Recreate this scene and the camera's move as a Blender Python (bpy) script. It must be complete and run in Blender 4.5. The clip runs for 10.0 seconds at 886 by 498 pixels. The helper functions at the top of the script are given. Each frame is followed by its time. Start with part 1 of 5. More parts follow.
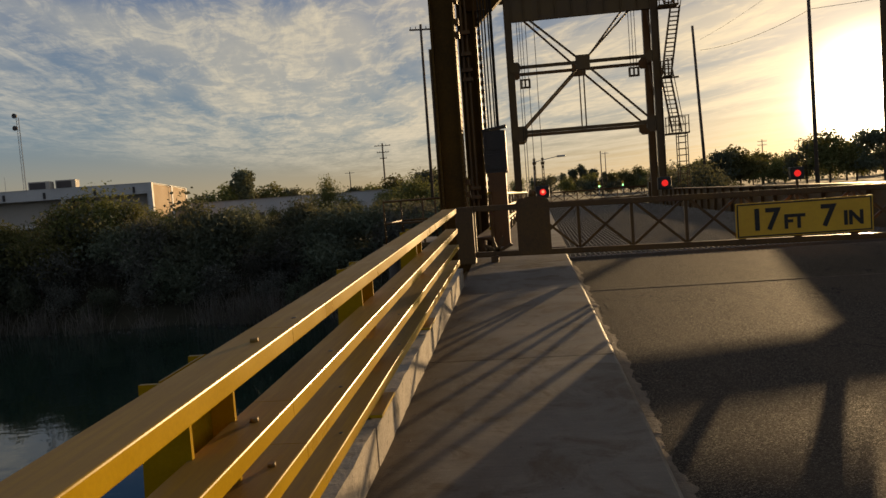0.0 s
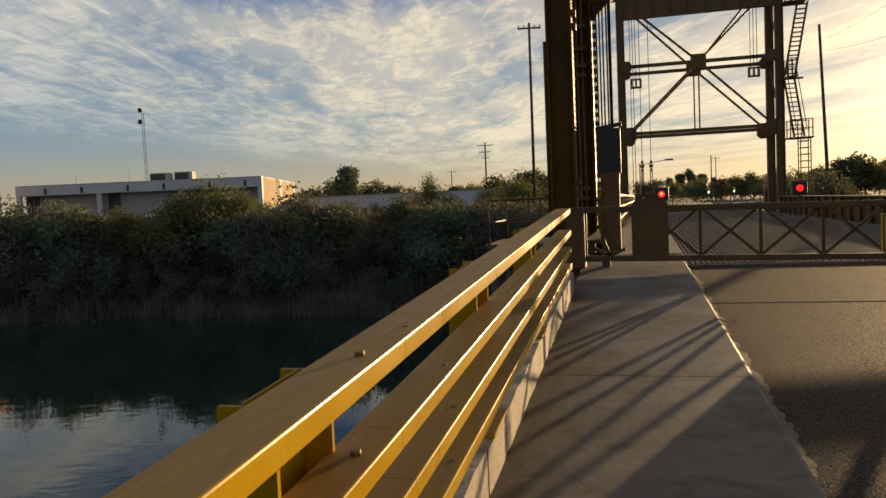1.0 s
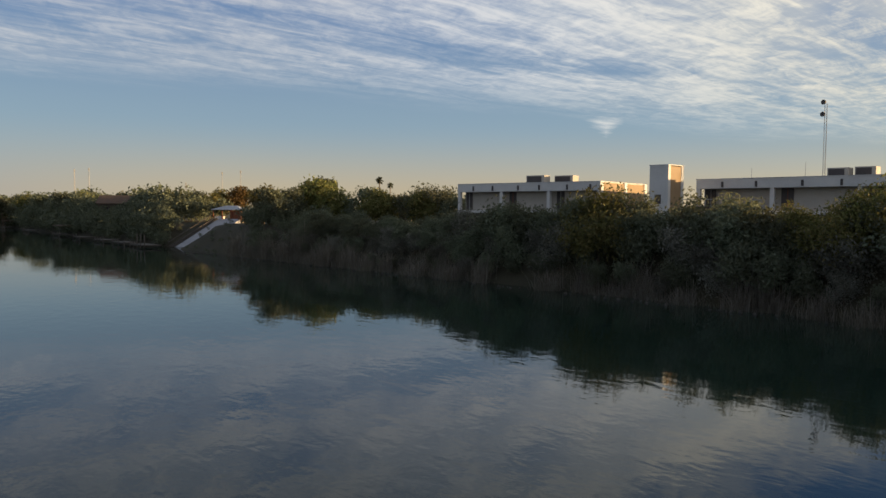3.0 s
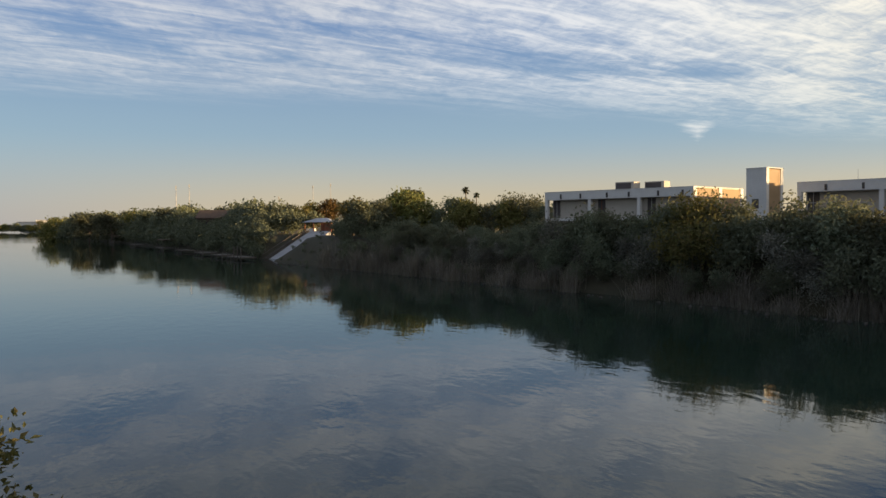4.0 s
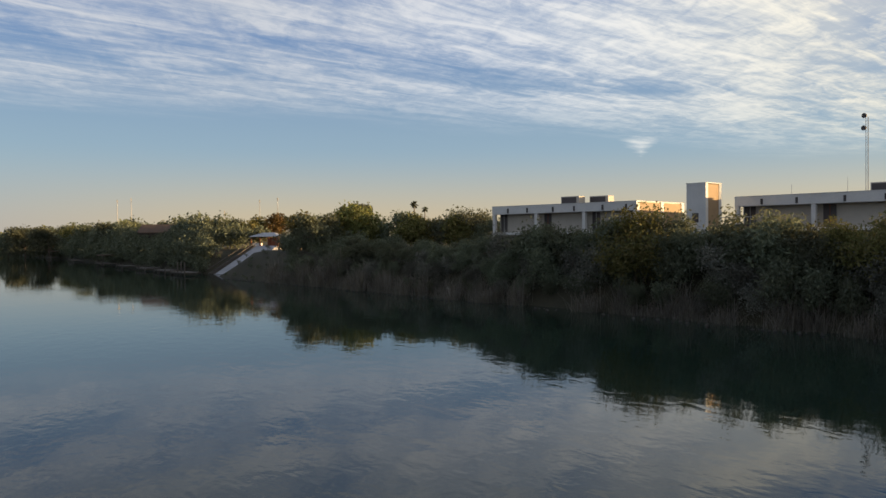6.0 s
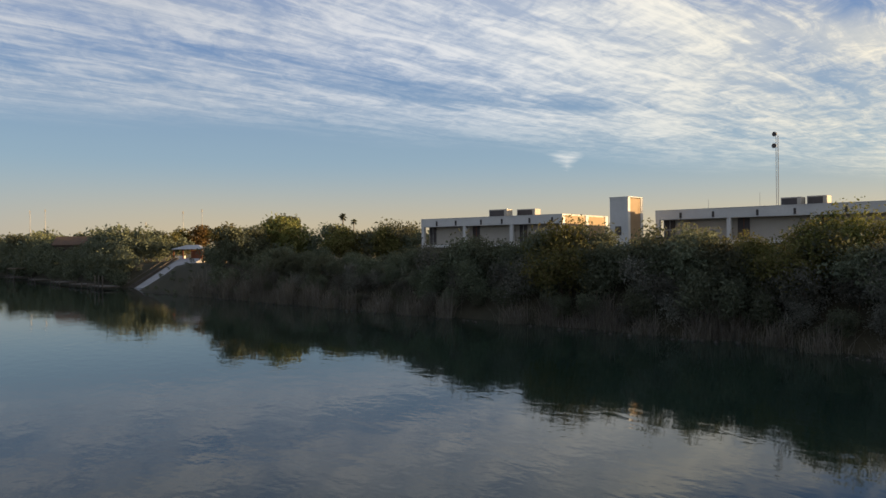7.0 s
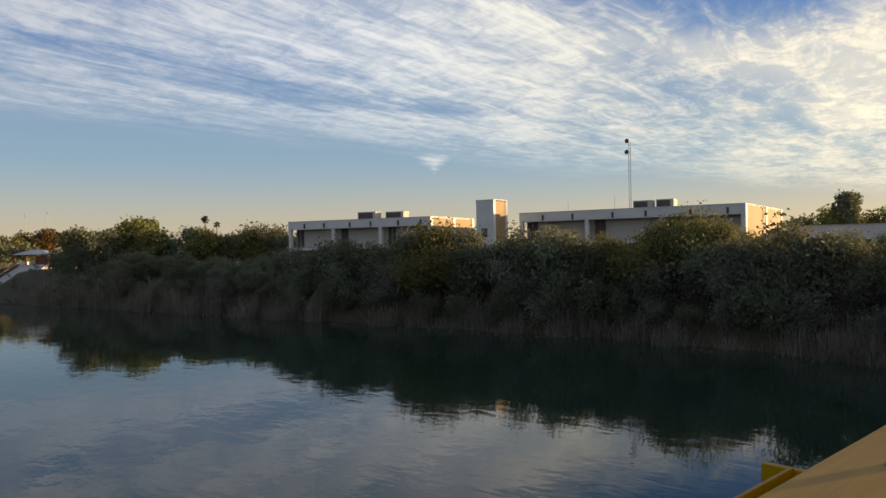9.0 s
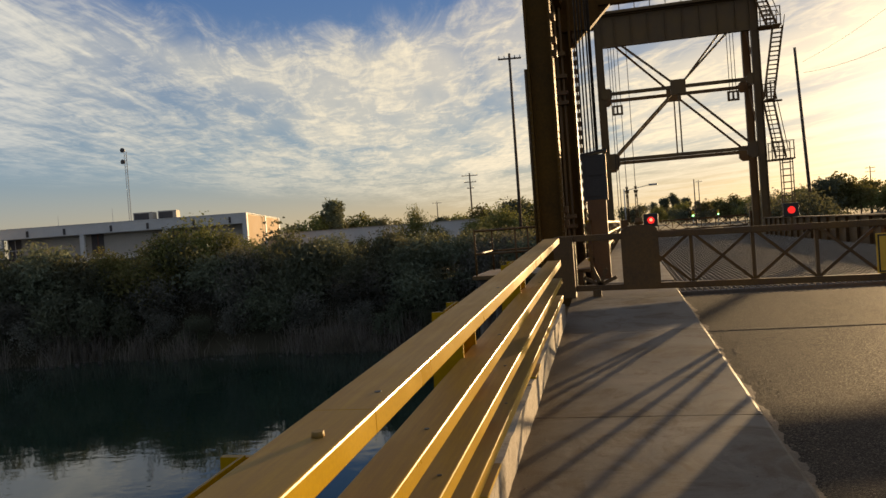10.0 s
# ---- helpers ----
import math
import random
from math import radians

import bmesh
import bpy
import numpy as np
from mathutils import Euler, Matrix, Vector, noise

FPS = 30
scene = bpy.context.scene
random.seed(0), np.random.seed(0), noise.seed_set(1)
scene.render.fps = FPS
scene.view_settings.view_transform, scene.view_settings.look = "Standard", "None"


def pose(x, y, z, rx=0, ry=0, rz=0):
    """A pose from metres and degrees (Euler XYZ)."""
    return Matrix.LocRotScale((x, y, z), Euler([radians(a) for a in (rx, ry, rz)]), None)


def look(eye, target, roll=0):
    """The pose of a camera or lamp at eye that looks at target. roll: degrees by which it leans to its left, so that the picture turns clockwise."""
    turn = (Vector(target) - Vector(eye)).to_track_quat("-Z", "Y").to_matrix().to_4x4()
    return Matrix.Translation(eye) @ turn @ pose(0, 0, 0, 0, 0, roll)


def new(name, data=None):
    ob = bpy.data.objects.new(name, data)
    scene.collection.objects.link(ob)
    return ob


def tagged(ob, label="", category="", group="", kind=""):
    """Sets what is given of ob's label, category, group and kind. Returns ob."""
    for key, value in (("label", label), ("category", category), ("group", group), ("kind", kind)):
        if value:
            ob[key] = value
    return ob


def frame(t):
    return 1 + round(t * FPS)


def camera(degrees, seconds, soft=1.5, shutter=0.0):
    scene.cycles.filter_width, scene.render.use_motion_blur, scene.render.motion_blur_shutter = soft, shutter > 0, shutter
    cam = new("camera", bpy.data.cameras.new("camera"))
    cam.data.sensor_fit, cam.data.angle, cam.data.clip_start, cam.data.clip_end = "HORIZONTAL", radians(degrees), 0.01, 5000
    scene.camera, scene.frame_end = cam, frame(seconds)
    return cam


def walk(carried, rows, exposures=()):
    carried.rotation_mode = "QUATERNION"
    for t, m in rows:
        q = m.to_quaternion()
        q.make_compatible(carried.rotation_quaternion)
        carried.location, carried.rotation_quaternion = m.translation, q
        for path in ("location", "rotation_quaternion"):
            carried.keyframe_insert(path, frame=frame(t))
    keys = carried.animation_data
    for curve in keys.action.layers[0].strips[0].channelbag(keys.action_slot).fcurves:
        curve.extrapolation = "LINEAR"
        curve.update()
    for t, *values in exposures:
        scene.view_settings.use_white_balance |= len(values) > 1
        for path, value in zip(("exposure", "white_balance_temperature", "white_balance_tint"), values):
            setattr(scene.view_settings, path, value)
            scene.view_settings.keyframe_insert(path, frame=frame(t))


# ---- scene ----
cam = camera(60.96, 10.0, soft=1.5)
PATH = [
    (0.0, 0.029, -0.038, 1.555, 6.17, -3.78, 4.26), (0.5, -0.051, 0.208, 1.523, 13.82, -3.57, 3.87),
    (1.0, -0.163, 0.419, 1.527, 13.77, -3.31, 2.55), (1.5, -0.163, 0.669, 1.536, 17.78, -2.85, 2.31),
    (2.0, -0.225, 0.779, 1.527, 29.61, -2.25, 1.62), (2.5, -0.378, 0.805, 1.495, 42.0, -2.3, 0.31),
    (3.0, -0.473, 0.824, 1.491, 61.8, -2.78, -0.48), (4.5, -0.707, 0.788, 1.476, 68.6, -2.02, 0.5),
    (5.0, -0.637, 0.839, 1.475, 67.84, -2.16, 0.56), (6.5, -0.44, 0.888, 1.474, 61.79, -0.33, 0.62),
    (7.0, -0.429, 0.941, 1.482, 59.11, -0.11, 0.58), (7.5, -0.436, 0.961, 1.483, 58.66, -0.1, 0.5),
    (8.0, -0.42, 0.978, 1.484, 58.14, -0.07, 0.49), (8.5, -0.425, 0.967, 1.495, 56.68, -0.01, 0.47),
    (9.0, -0.385, 0.85, 1.523, 49.14, -0.09, 1.06), (9.5, -0.3, 0.717, 1.541, 27.53, -0.42, 3.08),
    (10.0, -0.212, 0.751, 1.552, 12.75, -1.03, 4.24)]
walk(cam, [(t, pose(x, y, z, 90 + p, r, w)) for t, x, y, z, w, p, r in PATH],
     exposures=[(0.0, 0.4), (0.5, 0.65), (1.0, 0.8), (1.5, 0.85), (2.0, 0.88), (2.5, 0.93), (3.0, 1.12), (4.5, 1.36), (5.0, 1.36), (6.5, 1.28), (8.5, 1.26), (9.0, 1.28), (9.5, 1.30), (10.0, 0.90)])

# ---- sky and sun: low morning sun ahead of the bridge, to its right ----
SUN_AZ, SUN_EL = 23.6, 4.7
TO_SUN = Vector((math.sin(radians(SUN_AZ)) * math.cos(radians(SUN_EL)), math.cos(radians(SUN_AZ)) * math.cos(radians(SUN_EL)), math.sin(radians(SUN_EL))))
sun = new("sun", bpy.data.lights.new("sun", "SUN"))
sun.data.energy, sun.data.angle, sun.data.color = 5.0, radians(0.4), (1.0, 0.67, 0.33)
sun.matrix_world = look((0, 0, 60), Vector((0, 0, 60)) - TO_SUN)


class Nodes:
    """Small builder for node trees."""

    def __init__(self, tree):
        self.t = tree
        tree.nodes.clear()

    def n(self, kind, inputs=(), operation="", clamp=False, data_type="", blend_type="", interpolation_type=""):
        node = self.t.nodes.new(kind)
        if operation:
            node.operation = operation
        if clamp:
            node.use_clamp = True
        if data_type:
            node.data_type = data_type
        if blend_type:
            node.blend_type = blend_type
        if interpolation_type:
            node.interpolation_type = interpolation_type
        for k, v in dict(inputs).items():
            if isinstance(v, bpy.types.NodeSocket):
                self.t.links.new(v, node.inputs[k])
            else:
                node.inputs[k].default_value = v
        return node

    def math(self, op, a, b=0.0, clamp=False):
        return self.n("ShaderNodeMath", {0: a, 1: b}, operation=op, clamp=clamp).outputs[0]

    def ramp(self, fac, *stops, interp="LINEAR"):
        r = self.n("ShaderNodeValToRGB", {0: fac})
        r.color_ramp.interpolation = interp
        el = r.color_ramp.elements
        while len(el) < len(stops):
            el.new(0.5)
        for e, (p, c) in zip(el, stops):
            e.position, e.color = p, (*c, 1.0) if len(c) == 3 else c
        return r.outputs[0]

    def mix(self, fac, a, b, blend="MIX"):
        m = self.n("ShaderNodeMix", {0: fac, 6: a, 7: b}, data_type="RGBA", blend_type=blend)
        return m.outputs[2]

    def noise(self, vec, scale, detail=4.0, rough=0.55, dist=0.0):
        return self.n("ShaderNodeTexNoise", {"Vector": vec, "Scale": scale, "Detail": detail, "Roughness": rough, "Distortion": dist}).outputs["Fac"]

    def remap(self, v, a, b, c=0.0, d=1.0, smooth=True):
        return self.n("ShaderNodeMapRange", {0: v, 1: a, 2: b, 3: c, 4: d}, interpolation_type="SMOOTHSTEP" if smooth else "LINEAR").outputs[0]


def make_world():
    world = bpy.data.worlds.new("morning_sky")
    world.use_nodes = True
    scene.world = world
    k = Nodes(world.node_tree)
    sky = k.n("ShaderNodeTexSky")
    sky.sky_type, sky.sun_disc = "NISHITA", False
    sky.sun_elevation, sky.sun_rotation = radians(SUN_EL), radians(SUN_AZ)
    sky.air_density, sky.dust_density, sky.ozone_density = 1.0, 0.7, 2.5
    way = k.n("ShaderNodeTexCoord").outputs["Generated"]
    sep = k.n("ShaderNodeSeparateXYZ", {0: way})
    z = k.math("MAXIMUM", sep.outputs[2], 0.012)
    px, py = k.math("DIVIDE", sep.outputs[0], z), k.math("DIVIDE", sep.outputs[1], z)
    plane = k.n("ShaderNodeCombineXYZ", {0: px, 1: py, 2: 0.0}).outputs[0]
    # wisps drawn out along the cloud sheet, with finer ripples across it
    def along(bearing, squeeze):
        c, e = math.cos(radians(bearing)), math.sin(radians(bearing))
        u = k.math("ADD", k.math("MULTIPLY", px, c), k.math("MULTIPLY", py, -e))
        v = k.math("ADD", k.math("MULTIPLY", px, e * squeeze), k.math("MULTIPLY", py, c * squeeze))
        return k.n("ShaderNodeCombineXYZ", {0: u, 1: v, 2: 0.0}).outputs[0]

    drawn, across = along(-17, 0.34), along(-75, 0.5)
    fine = k.noise(drawn, 4.2, 9.0, 0.64, 0.9)
    broad = k.noise(drawn, 0.85, 5.0, 0.5, 0.7)
    ripples = k.noise(across, 9.0, 6.0, 0.66, 0.6)
    strands = k.noise(along(-17, 0.16), 11.0, 6.0, 0.68, 1.4)
    edge_wave = k.math("MULTIPLY_ADD", k.noise(drawn, 0.5, 5.0, 0.6), 3.4)
    edge_wave.node.inputs[2].default_value = -1.7
    sheet = k.math("MULTIPLY", k.remap(k.math("ADD", px, edge_wave), -7.0, -4.4), k.remap(px, -5.0, -1.0, 0.68, 1.0))
    mass = k.math("ADD", k.math("MULTIPLY", fine, 0.50), k.math("ADD", k.math("MULTIPLY", broad, 0.80), k.math("ADD", k.math("MULTIPLY", ripples, 0.17), k.math("SUBTRACT", k.math("MULTIPLY", strands, 0.16), 0.08))))
    # a clear gap above the road ahead
    gap = k.n("ShaderNodeVectorMath", {0: k.n("ShaderNodeVectorMath", {0: plane, 1: (-1.0, 2.45, 0.0)}, operation="SUBTRACT").outputs[0], 1: (0.84, 0.74, 1.0)}, operation="MULTIPLY").outputs[0]
    gap = k.n("ShaderNodeVectorMath", {0: gap}, operation="LENGTH").outputs["Value"]
    gap = k.remap(k.math("ADD", gap, k.math("MULTIPLY", fine, 0.9)), 1.6, 0.95)
    veil = k.math("MULTIPLY", k.remap(px, -5.5, -2.0), k.remap(broad, 0.32, 0.56, 0.12, 0.66))
    cover = k.math("MAXIMUM", k.math("MULTIPLY", k.remap(mass, 0.50, 0.90), sheet), k.math("MULTIPLY", veil, sheet))
    cover = k.math("MULTIPLY", cover, k.math("SUBTRACT", 1.0, gap))
    # one small wedge of cloud apart from the sheet, flat on top
    off = k.n("ShaderNodeVectorMath", {0: way, 1: (-0.7545, 0.6448, 0.1125)}, operation="SUBTRACT").outputs[0]
    side = k.n("ShaderNodeVectorMath", {0: off, 1: (0.6437, 0.7653, 0.0)}, operation="DOT_PRODUCT").outputs["Value"]
    up = k.n("ShaderNodeSeparateXYZ", {0: off}).outputs[2]
    fray = k.math("SUBTRACT", k.noise(drawn, 5.0, 7.0, 0.7), 0.5)
    under = k.math("SUBTRACT", k.math("MULTIPLY", k.math("ABSOLUTE", k.math("SUBTRACT", side, -0.004)), 0.80), 0.015)
    wisp = k.math("MULTIPLY", k.remap(k.math("ADD", k.math("SUBTRACT", up, under), k.math("MULTIPLY", fray, 0.030)), -0.002, 0.016),
                  k.remap(k.math("ADD", up, k.math("MULTIPLY", fray, 0.020)), 0.014, 0.002))
    wisp = k.math("MULTIPLY", wisp, 0.72)
    cover = k.math("MAXIMUM", cover, wisp)
    aim = k.n("ShaderNodeVectorMath", {0: way, 1: tuple(TO_SUN)}, operation="DOT_PRODUCT").outputs["Value"]
    near_sun = k.math("POWER", k.math("MAXIMUM", aim, 0.0), 3.0)
    glow = k.math("POWER", k.math("MAXIMUM", aim, 0.0), 90.0)
    core = k.math("POWER", k.math("MAXIMUM", aim, 0.0), 1200.0)
    thick = k.remap(k.math("ADD", k.math("MULTIPLY", fine, 0.5), k.math("ADD", k.math("MULTIPLY", ripples, 0.25), k.math("MULTIPLY", strands, 0.25))), 0.38, 0.64)
    shade = k.mix(thick, (4.5, 5.0, 5.75, 1), (7.3, 7.3, 7.3, 1))
    dim = k.math("MULTIPLY", k.remap(aim, -0.25, 0.45, 0.86, 1.14), k.remap(sep.outputs[2], 0.22, 0.6, 1.0, 0.68))
    shade = k.n("ShaderNodeVectorMath", {0: shade, 3: dim}, operation="SCALE").outputs[0]
    cream = k.n("ShaderNodeVectorMath", {0: shade, 1: (1.03, 0.96, 0.76)}, operation="MULTIPLY").outputs[0]
    shade = k.mix(k.remap(aim, 0.0, 0.75), shade, cream)
    cloud = k.mix(near_sun, shade, (12.8, 10.4, 7.0, 1))
    low_air = k.mix(near_sun, k.mix(k.remap(aim, -0.75, -0.15), (3.9, 4.2, 4.7, 1), (6.4, 5.2, 3.5, 1)), (10.2, 7.6, 4.2, 1))
    high_air = k.mix(k.remap(sep.outputs[2], 0.06, 0.34), (3.2, 4.4, 5.4, 1), (1.0, 2.1, 4.8, 1))
    hue = k.mix(k.remap(sep.outputs[2], 0.0, 0.12), low_air, high_air)
    clear = k.mix(0.7, sky.outputs[0], hue)
    haze = k.remap(sep.outputs[2], 0.10, 0.0)
    air = k.mix(k.math("MULTIPLY", cover, k.math("SUBTRACT", 1.0, k.math("MULTIPLY", haze, 0.6))), clear, cloud)
    lit = k.n("ShaderNodeVectorMath", {0: (13.0, 9.0, 4.4), 3: glow}, operation="SCALE").outputs[0]
    lit2 = k.n("ShaderNodeVectorMath", {0: (260.0, 220.0, 150.0), 3: core}, operation="SCALE").outputs[0]
    air = k.mix(1.0, air, lit, "ADD")
    air = k.mix(1.0, air, lit2, "ADD")
    bg = k.n("ShaderNodeBackground", {0: air, 1: 0.05})
    out = k.n("ShaderNodeOutputWorld", {0: bg.outputs[0]})


make_world()


# ---- materials ----
def material(name):
    m = bpy.data.materials.new(name)
    m.use_nodes = True
    return m, Nodes(m.node_tree)


def finish(k, base, rough=0.6, metal=0.0, bump=None, dist=0.01, gloss=0.35, **extra):
    ins = {"Specular IOR Level": gloss, "Base Color": base, "Roughness": rough, "Metallic": metal}
    if bump is not None:
        ins["Normal"] = k.n("ShaderNodeBump", {"Strength": 0.6, "Distance": dist, "Height": bump}).outputs[0]
    ins.update(extra)
    b = k.n("ShaderNodeBsdfPrincipled", ins)
    k.n("ShaderNodeOutputMaterial", {0: b.outputs[0]})
    return b


def worn(name, light, dark, scale=1.0, grain=40.0, rough=(0.55, 0.75), metal=0.0, dist=0.004, stain=None, stain_at=(0.58, 0.72), gloss=0.35):
    """A weathered surface: two scales of variation, and stains where given."""
    m, k = material(name)
    pos = k.n("ShaderNodeNewGeometry").outputs["Position"]
    big, small = k.noise(pos, scale, 5.0, 0.6), k.noise(pos, grain, 4.0, 0.6)
    f = k.math("ADD", k.math("MULTIPLY", big, 0.65), k.math("MULTIPLY", small, 0.35))
    col = k.ramp(f, (0.36, dark), (0.64, light))
    if stain:
        col = k.mix(k.remap(k.noise(pos, scale * 2.3, 6.0, 0.7), *stain_at), col, (*stain, 1))
    finish(k, col, k.remap(big, 0.3, 0.7, *rough), metal, small, dist, gloss)
    return m


def rail_paint():
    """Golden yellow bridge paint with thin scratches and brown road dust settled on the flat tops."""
    m, k = material("ochre_bridge_paint")
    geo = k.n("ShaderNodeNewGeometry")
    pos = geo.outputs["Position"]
    big, small = k.noise(pos, 1.6, 5.0, 0.6), k.noise(pos, 90.0, 4.0, 0.6)
    f = k.math("ADD", k.math("MULTIPLY", big, 0.65), k.math("MULTIPLY", small, 0.35))
    col = k.ramp(f, (0.36, (0.33, 0.195, 0.002)), (0.64, (0.45, 0.275, 0.003)))
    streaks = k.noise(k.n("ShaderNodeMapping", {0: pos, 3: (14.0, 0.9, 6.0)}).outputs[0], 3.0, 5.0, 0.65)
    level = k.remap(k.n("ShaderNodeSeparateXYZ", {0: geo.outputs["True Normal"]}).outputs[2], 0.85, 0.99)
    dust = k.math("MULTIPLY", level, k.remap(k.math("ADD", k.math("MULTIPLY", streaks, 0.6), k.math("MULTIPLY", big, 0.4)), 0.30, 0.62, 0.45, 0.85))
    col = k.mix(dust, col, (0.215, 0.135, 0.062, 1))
    chips = k.remap(k.noise(pos, 26.0, 6.0, 0.75), 0.70, 0.76)
    col = k.mix(k.math("MULTIPLY", chips, 0.7), col, (0.13, 0.065, 0.02, 1))
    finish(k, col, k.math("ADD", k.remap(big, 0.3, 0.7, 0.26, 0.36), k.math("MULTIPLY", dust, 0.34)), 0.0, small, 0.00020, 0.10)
    return m


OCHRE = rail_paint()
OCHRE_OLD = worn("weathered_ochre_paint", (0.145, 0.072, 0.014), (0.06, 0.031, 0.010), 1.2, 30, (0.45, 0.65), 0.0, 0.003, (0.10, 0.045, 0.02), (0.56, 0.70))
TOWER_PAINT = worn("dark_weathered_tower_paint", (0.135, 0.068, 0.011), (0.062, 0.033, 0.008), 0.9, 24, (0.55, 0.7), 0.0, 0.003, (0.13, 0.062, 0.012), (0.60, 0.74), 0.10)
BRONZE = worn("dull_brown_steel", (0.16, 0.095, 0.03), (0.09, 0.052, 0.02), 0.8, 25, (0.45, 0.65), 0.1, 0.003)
BOLT = worn("tarnished_bolt_steel", (0.26, 0.155, 0.025), (0.14, 0.08, 0.02), 8, 90, (0.5, 0.7), 0.1, 0.001)
def sidewalk_material():
    """Brushed concrete with dirt, dark spots and fine cross strokes."""
    m, k = material("worn_sidewalk_concrete")
    pos = k.n("ShaderNodeNewGeometry").outputs["Position"]
    big, mid, fine = k.noise(pos, 0.9, 5.0, 0.6), k.noise(pos, 5.0, 6.0, 0.7, 0.4), k.noise(pos, 160.0, 3.0, 0.6)
    strokes = k.noise(k.n("ShaderNodeMapping", {0: pos, 3: (0.6, 14.0, 1.0)}).outputs[0], 9.0, 3.0, 0.6)
    f = k.math("ADD", k.math("MULTIPLY", big, 0.35), k.math("ADD", k.math("MULTIPLY", mid, 0.35), k.math("ADD", k.math("MULTIPLY", fine, 0.18), k.math("MULTIPLY", strokes, 0.12))))
    col = k.ramp(f, (0.38, (0.072, 0.060, 0.048)), (0.50, (0.126, 0.108, 0.088)), (0.63, (0.195, 0.168, 0.138)))
    grime = k.remap(k.noise(pos, 2.1, 6.0, 0.75, 0.8), 0.46, 0.64)
    col = k.mix(k.math("MULTIPLY", grime, 0.8), col, (0.072, 0.047, 0.026, 1))
    # blends to a darker brown towards the parapet, with an uneven edge
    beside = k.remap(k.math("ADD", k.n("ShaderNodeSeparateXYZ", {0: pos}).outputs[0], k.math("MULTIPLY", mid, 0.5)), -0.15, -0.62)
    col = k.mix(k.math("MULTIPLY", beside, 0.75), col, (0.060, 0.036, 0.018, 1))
    spots = k.n("ShaderNodeTexVoronoi", {"Vector": pos, "Scale": 7.0}).outputs["Distance"]
    col = k.mix(k.remap(spots, 0.055, 0.03), col, (0.035, 0.028, 0.022, 1))
    h = k.math("ADD", k.math("MULTIPLY", fine, 0.6), k.math("ADD", k.math("MULTIPLY", strokes, 0.5), mid))
    finish(k, col, k.remap(mid, 0.3, 0.7, 0.55, 0.75), 0.0, h, 0.004, 0.3)
    return m


def asphalt_material():
    """Coarse old asphalt: pale stone chips in dark binder, dusty wheel tracks, worn patches."""
    m, k = material("dusty_asphalt")
    pos = k.n("ShaderNodeNewGeometry").outputs["Position"]
    chip = k.n("ShaderNodeTexVoronoi", {"Vector": pos, "Scale": 135.0})
    tone = k.n("ShaderNodeSeparateColor", {0: chip.outputs["Color"]}).outputs[0]
    tracks = k.noise(k.n("ShaderNodeMapping", {0: pos, 3: (1.6, 0.12, 1.0)}).outputs[0], 1.4, 4.0, 0.6)
    patch = k.noise(pos, 0.8, 6.0, 0.7, 0.5)
    col = k.ramp(tone, (0.0, (0.020, 0.016, 0.013)), (0.55, (0.046, 0.036, 0.027)), (0.85, (0.080, 0.064, 0.047)), (1.0, (0.15, 0.124, 0.095)))
    dust = k.remap(k.math("ADD", k.math("MULTIPLY", tracks, 0.6), k.math("MULTIPLY", patch, 0.4)), 0.42, 0.62)
    col = k.mix(k.math("MULTIPLY", dust, 0.6), col, (0.072, 0.054, 0.037, 1))
    crack = k.n("ShaderNodeTexVoronoi", {"Vector": k.n("ShaderNodeVectorMath", {0: pos, 1: k.n("ShaderNodeTexNoise", {"Vector": pos, "Scale": 3.0}).outputs["Color"]}, operation="ADD").outputs[0], "Scale": 0.55})
    crack.feature = "DISTANCE_TO_EDGE"
    col = k.mix(k.math("MULTIPLY", k.remap(crack.outputs["Distance"], 0.008, 0.002), k.remap(k.noise(pos, 0.6, 2.0), 0.52, 0.62)), col, (0.012, 0.010, 0.009, 1))
    h = k.math("ADD", k.math("MULTIPLY", chip.outputs["Distance"], -1.0), k.math("MULTIPLY", patch, 0.7))
    finish(k, col, k.remap(tone, 0.2, 1.0, 0.95, 0.72), 0.0, h, 0.004, 0.08)
    return m


CONCRETE = sidewalk_material()
KERB = worn("chipped_kerb_concrete", (0.36, 0.31, 0.25), (0.20, 0.165, 0.125), 3.5, 45, (0.75, 0.92), 0.0, 0.008, (0.11, 0.085, 0.06), (0.52, 0.70))
ASPHALT = asphalt_material()
GRATING = worn("steel_deck_grating", (0.15, 0.13, 0.105), (0.085, 0.073, 0.06), 0.9, 26, (0.5, 0.7), 0.2, 0.02)
DIRT = worn("gutter_dirt", (0.21, 0.16, 0.112), (0.10, 0.077, 0.056), 6, 60, (0.85, 0.95), 0.0, 0.012)
SIGNYELLOW = worn("sign_yellow_sheet", (0.72, 0.42, 0.03), (0.60, 0.33, 0.03), 2.0, 40, (0.35, 0.5), 0.0, 0.0005)
BLACK = worn("sign_black_paint", (0.03, 0.025, 0.02), (0.02, 0.018, 0.015), 4, 50, (0.4, 0.55), 0.0, 0.0005)
CABINET = worn("dark_grey_cabinet_paint", (0.050, 0.046, 0.040), (0.026, 0.024, 0.021), 2, 30, (0.5, 0.7), 0.0, 0.001)
RUSTBOX = worn("rust_brown_box_paint", (0.155, 0.075, 0.022), (0.095, 0.045, 0.014), 2, 30, (0.5, 0.7), 0.0, 0.002)
GALV = worn("galvanised_steel", (0.42, 0.42, 0.41), (0.30, 0.30, 0.30), 2, 40, (0.35, 0.55), 0.7, 0.001)
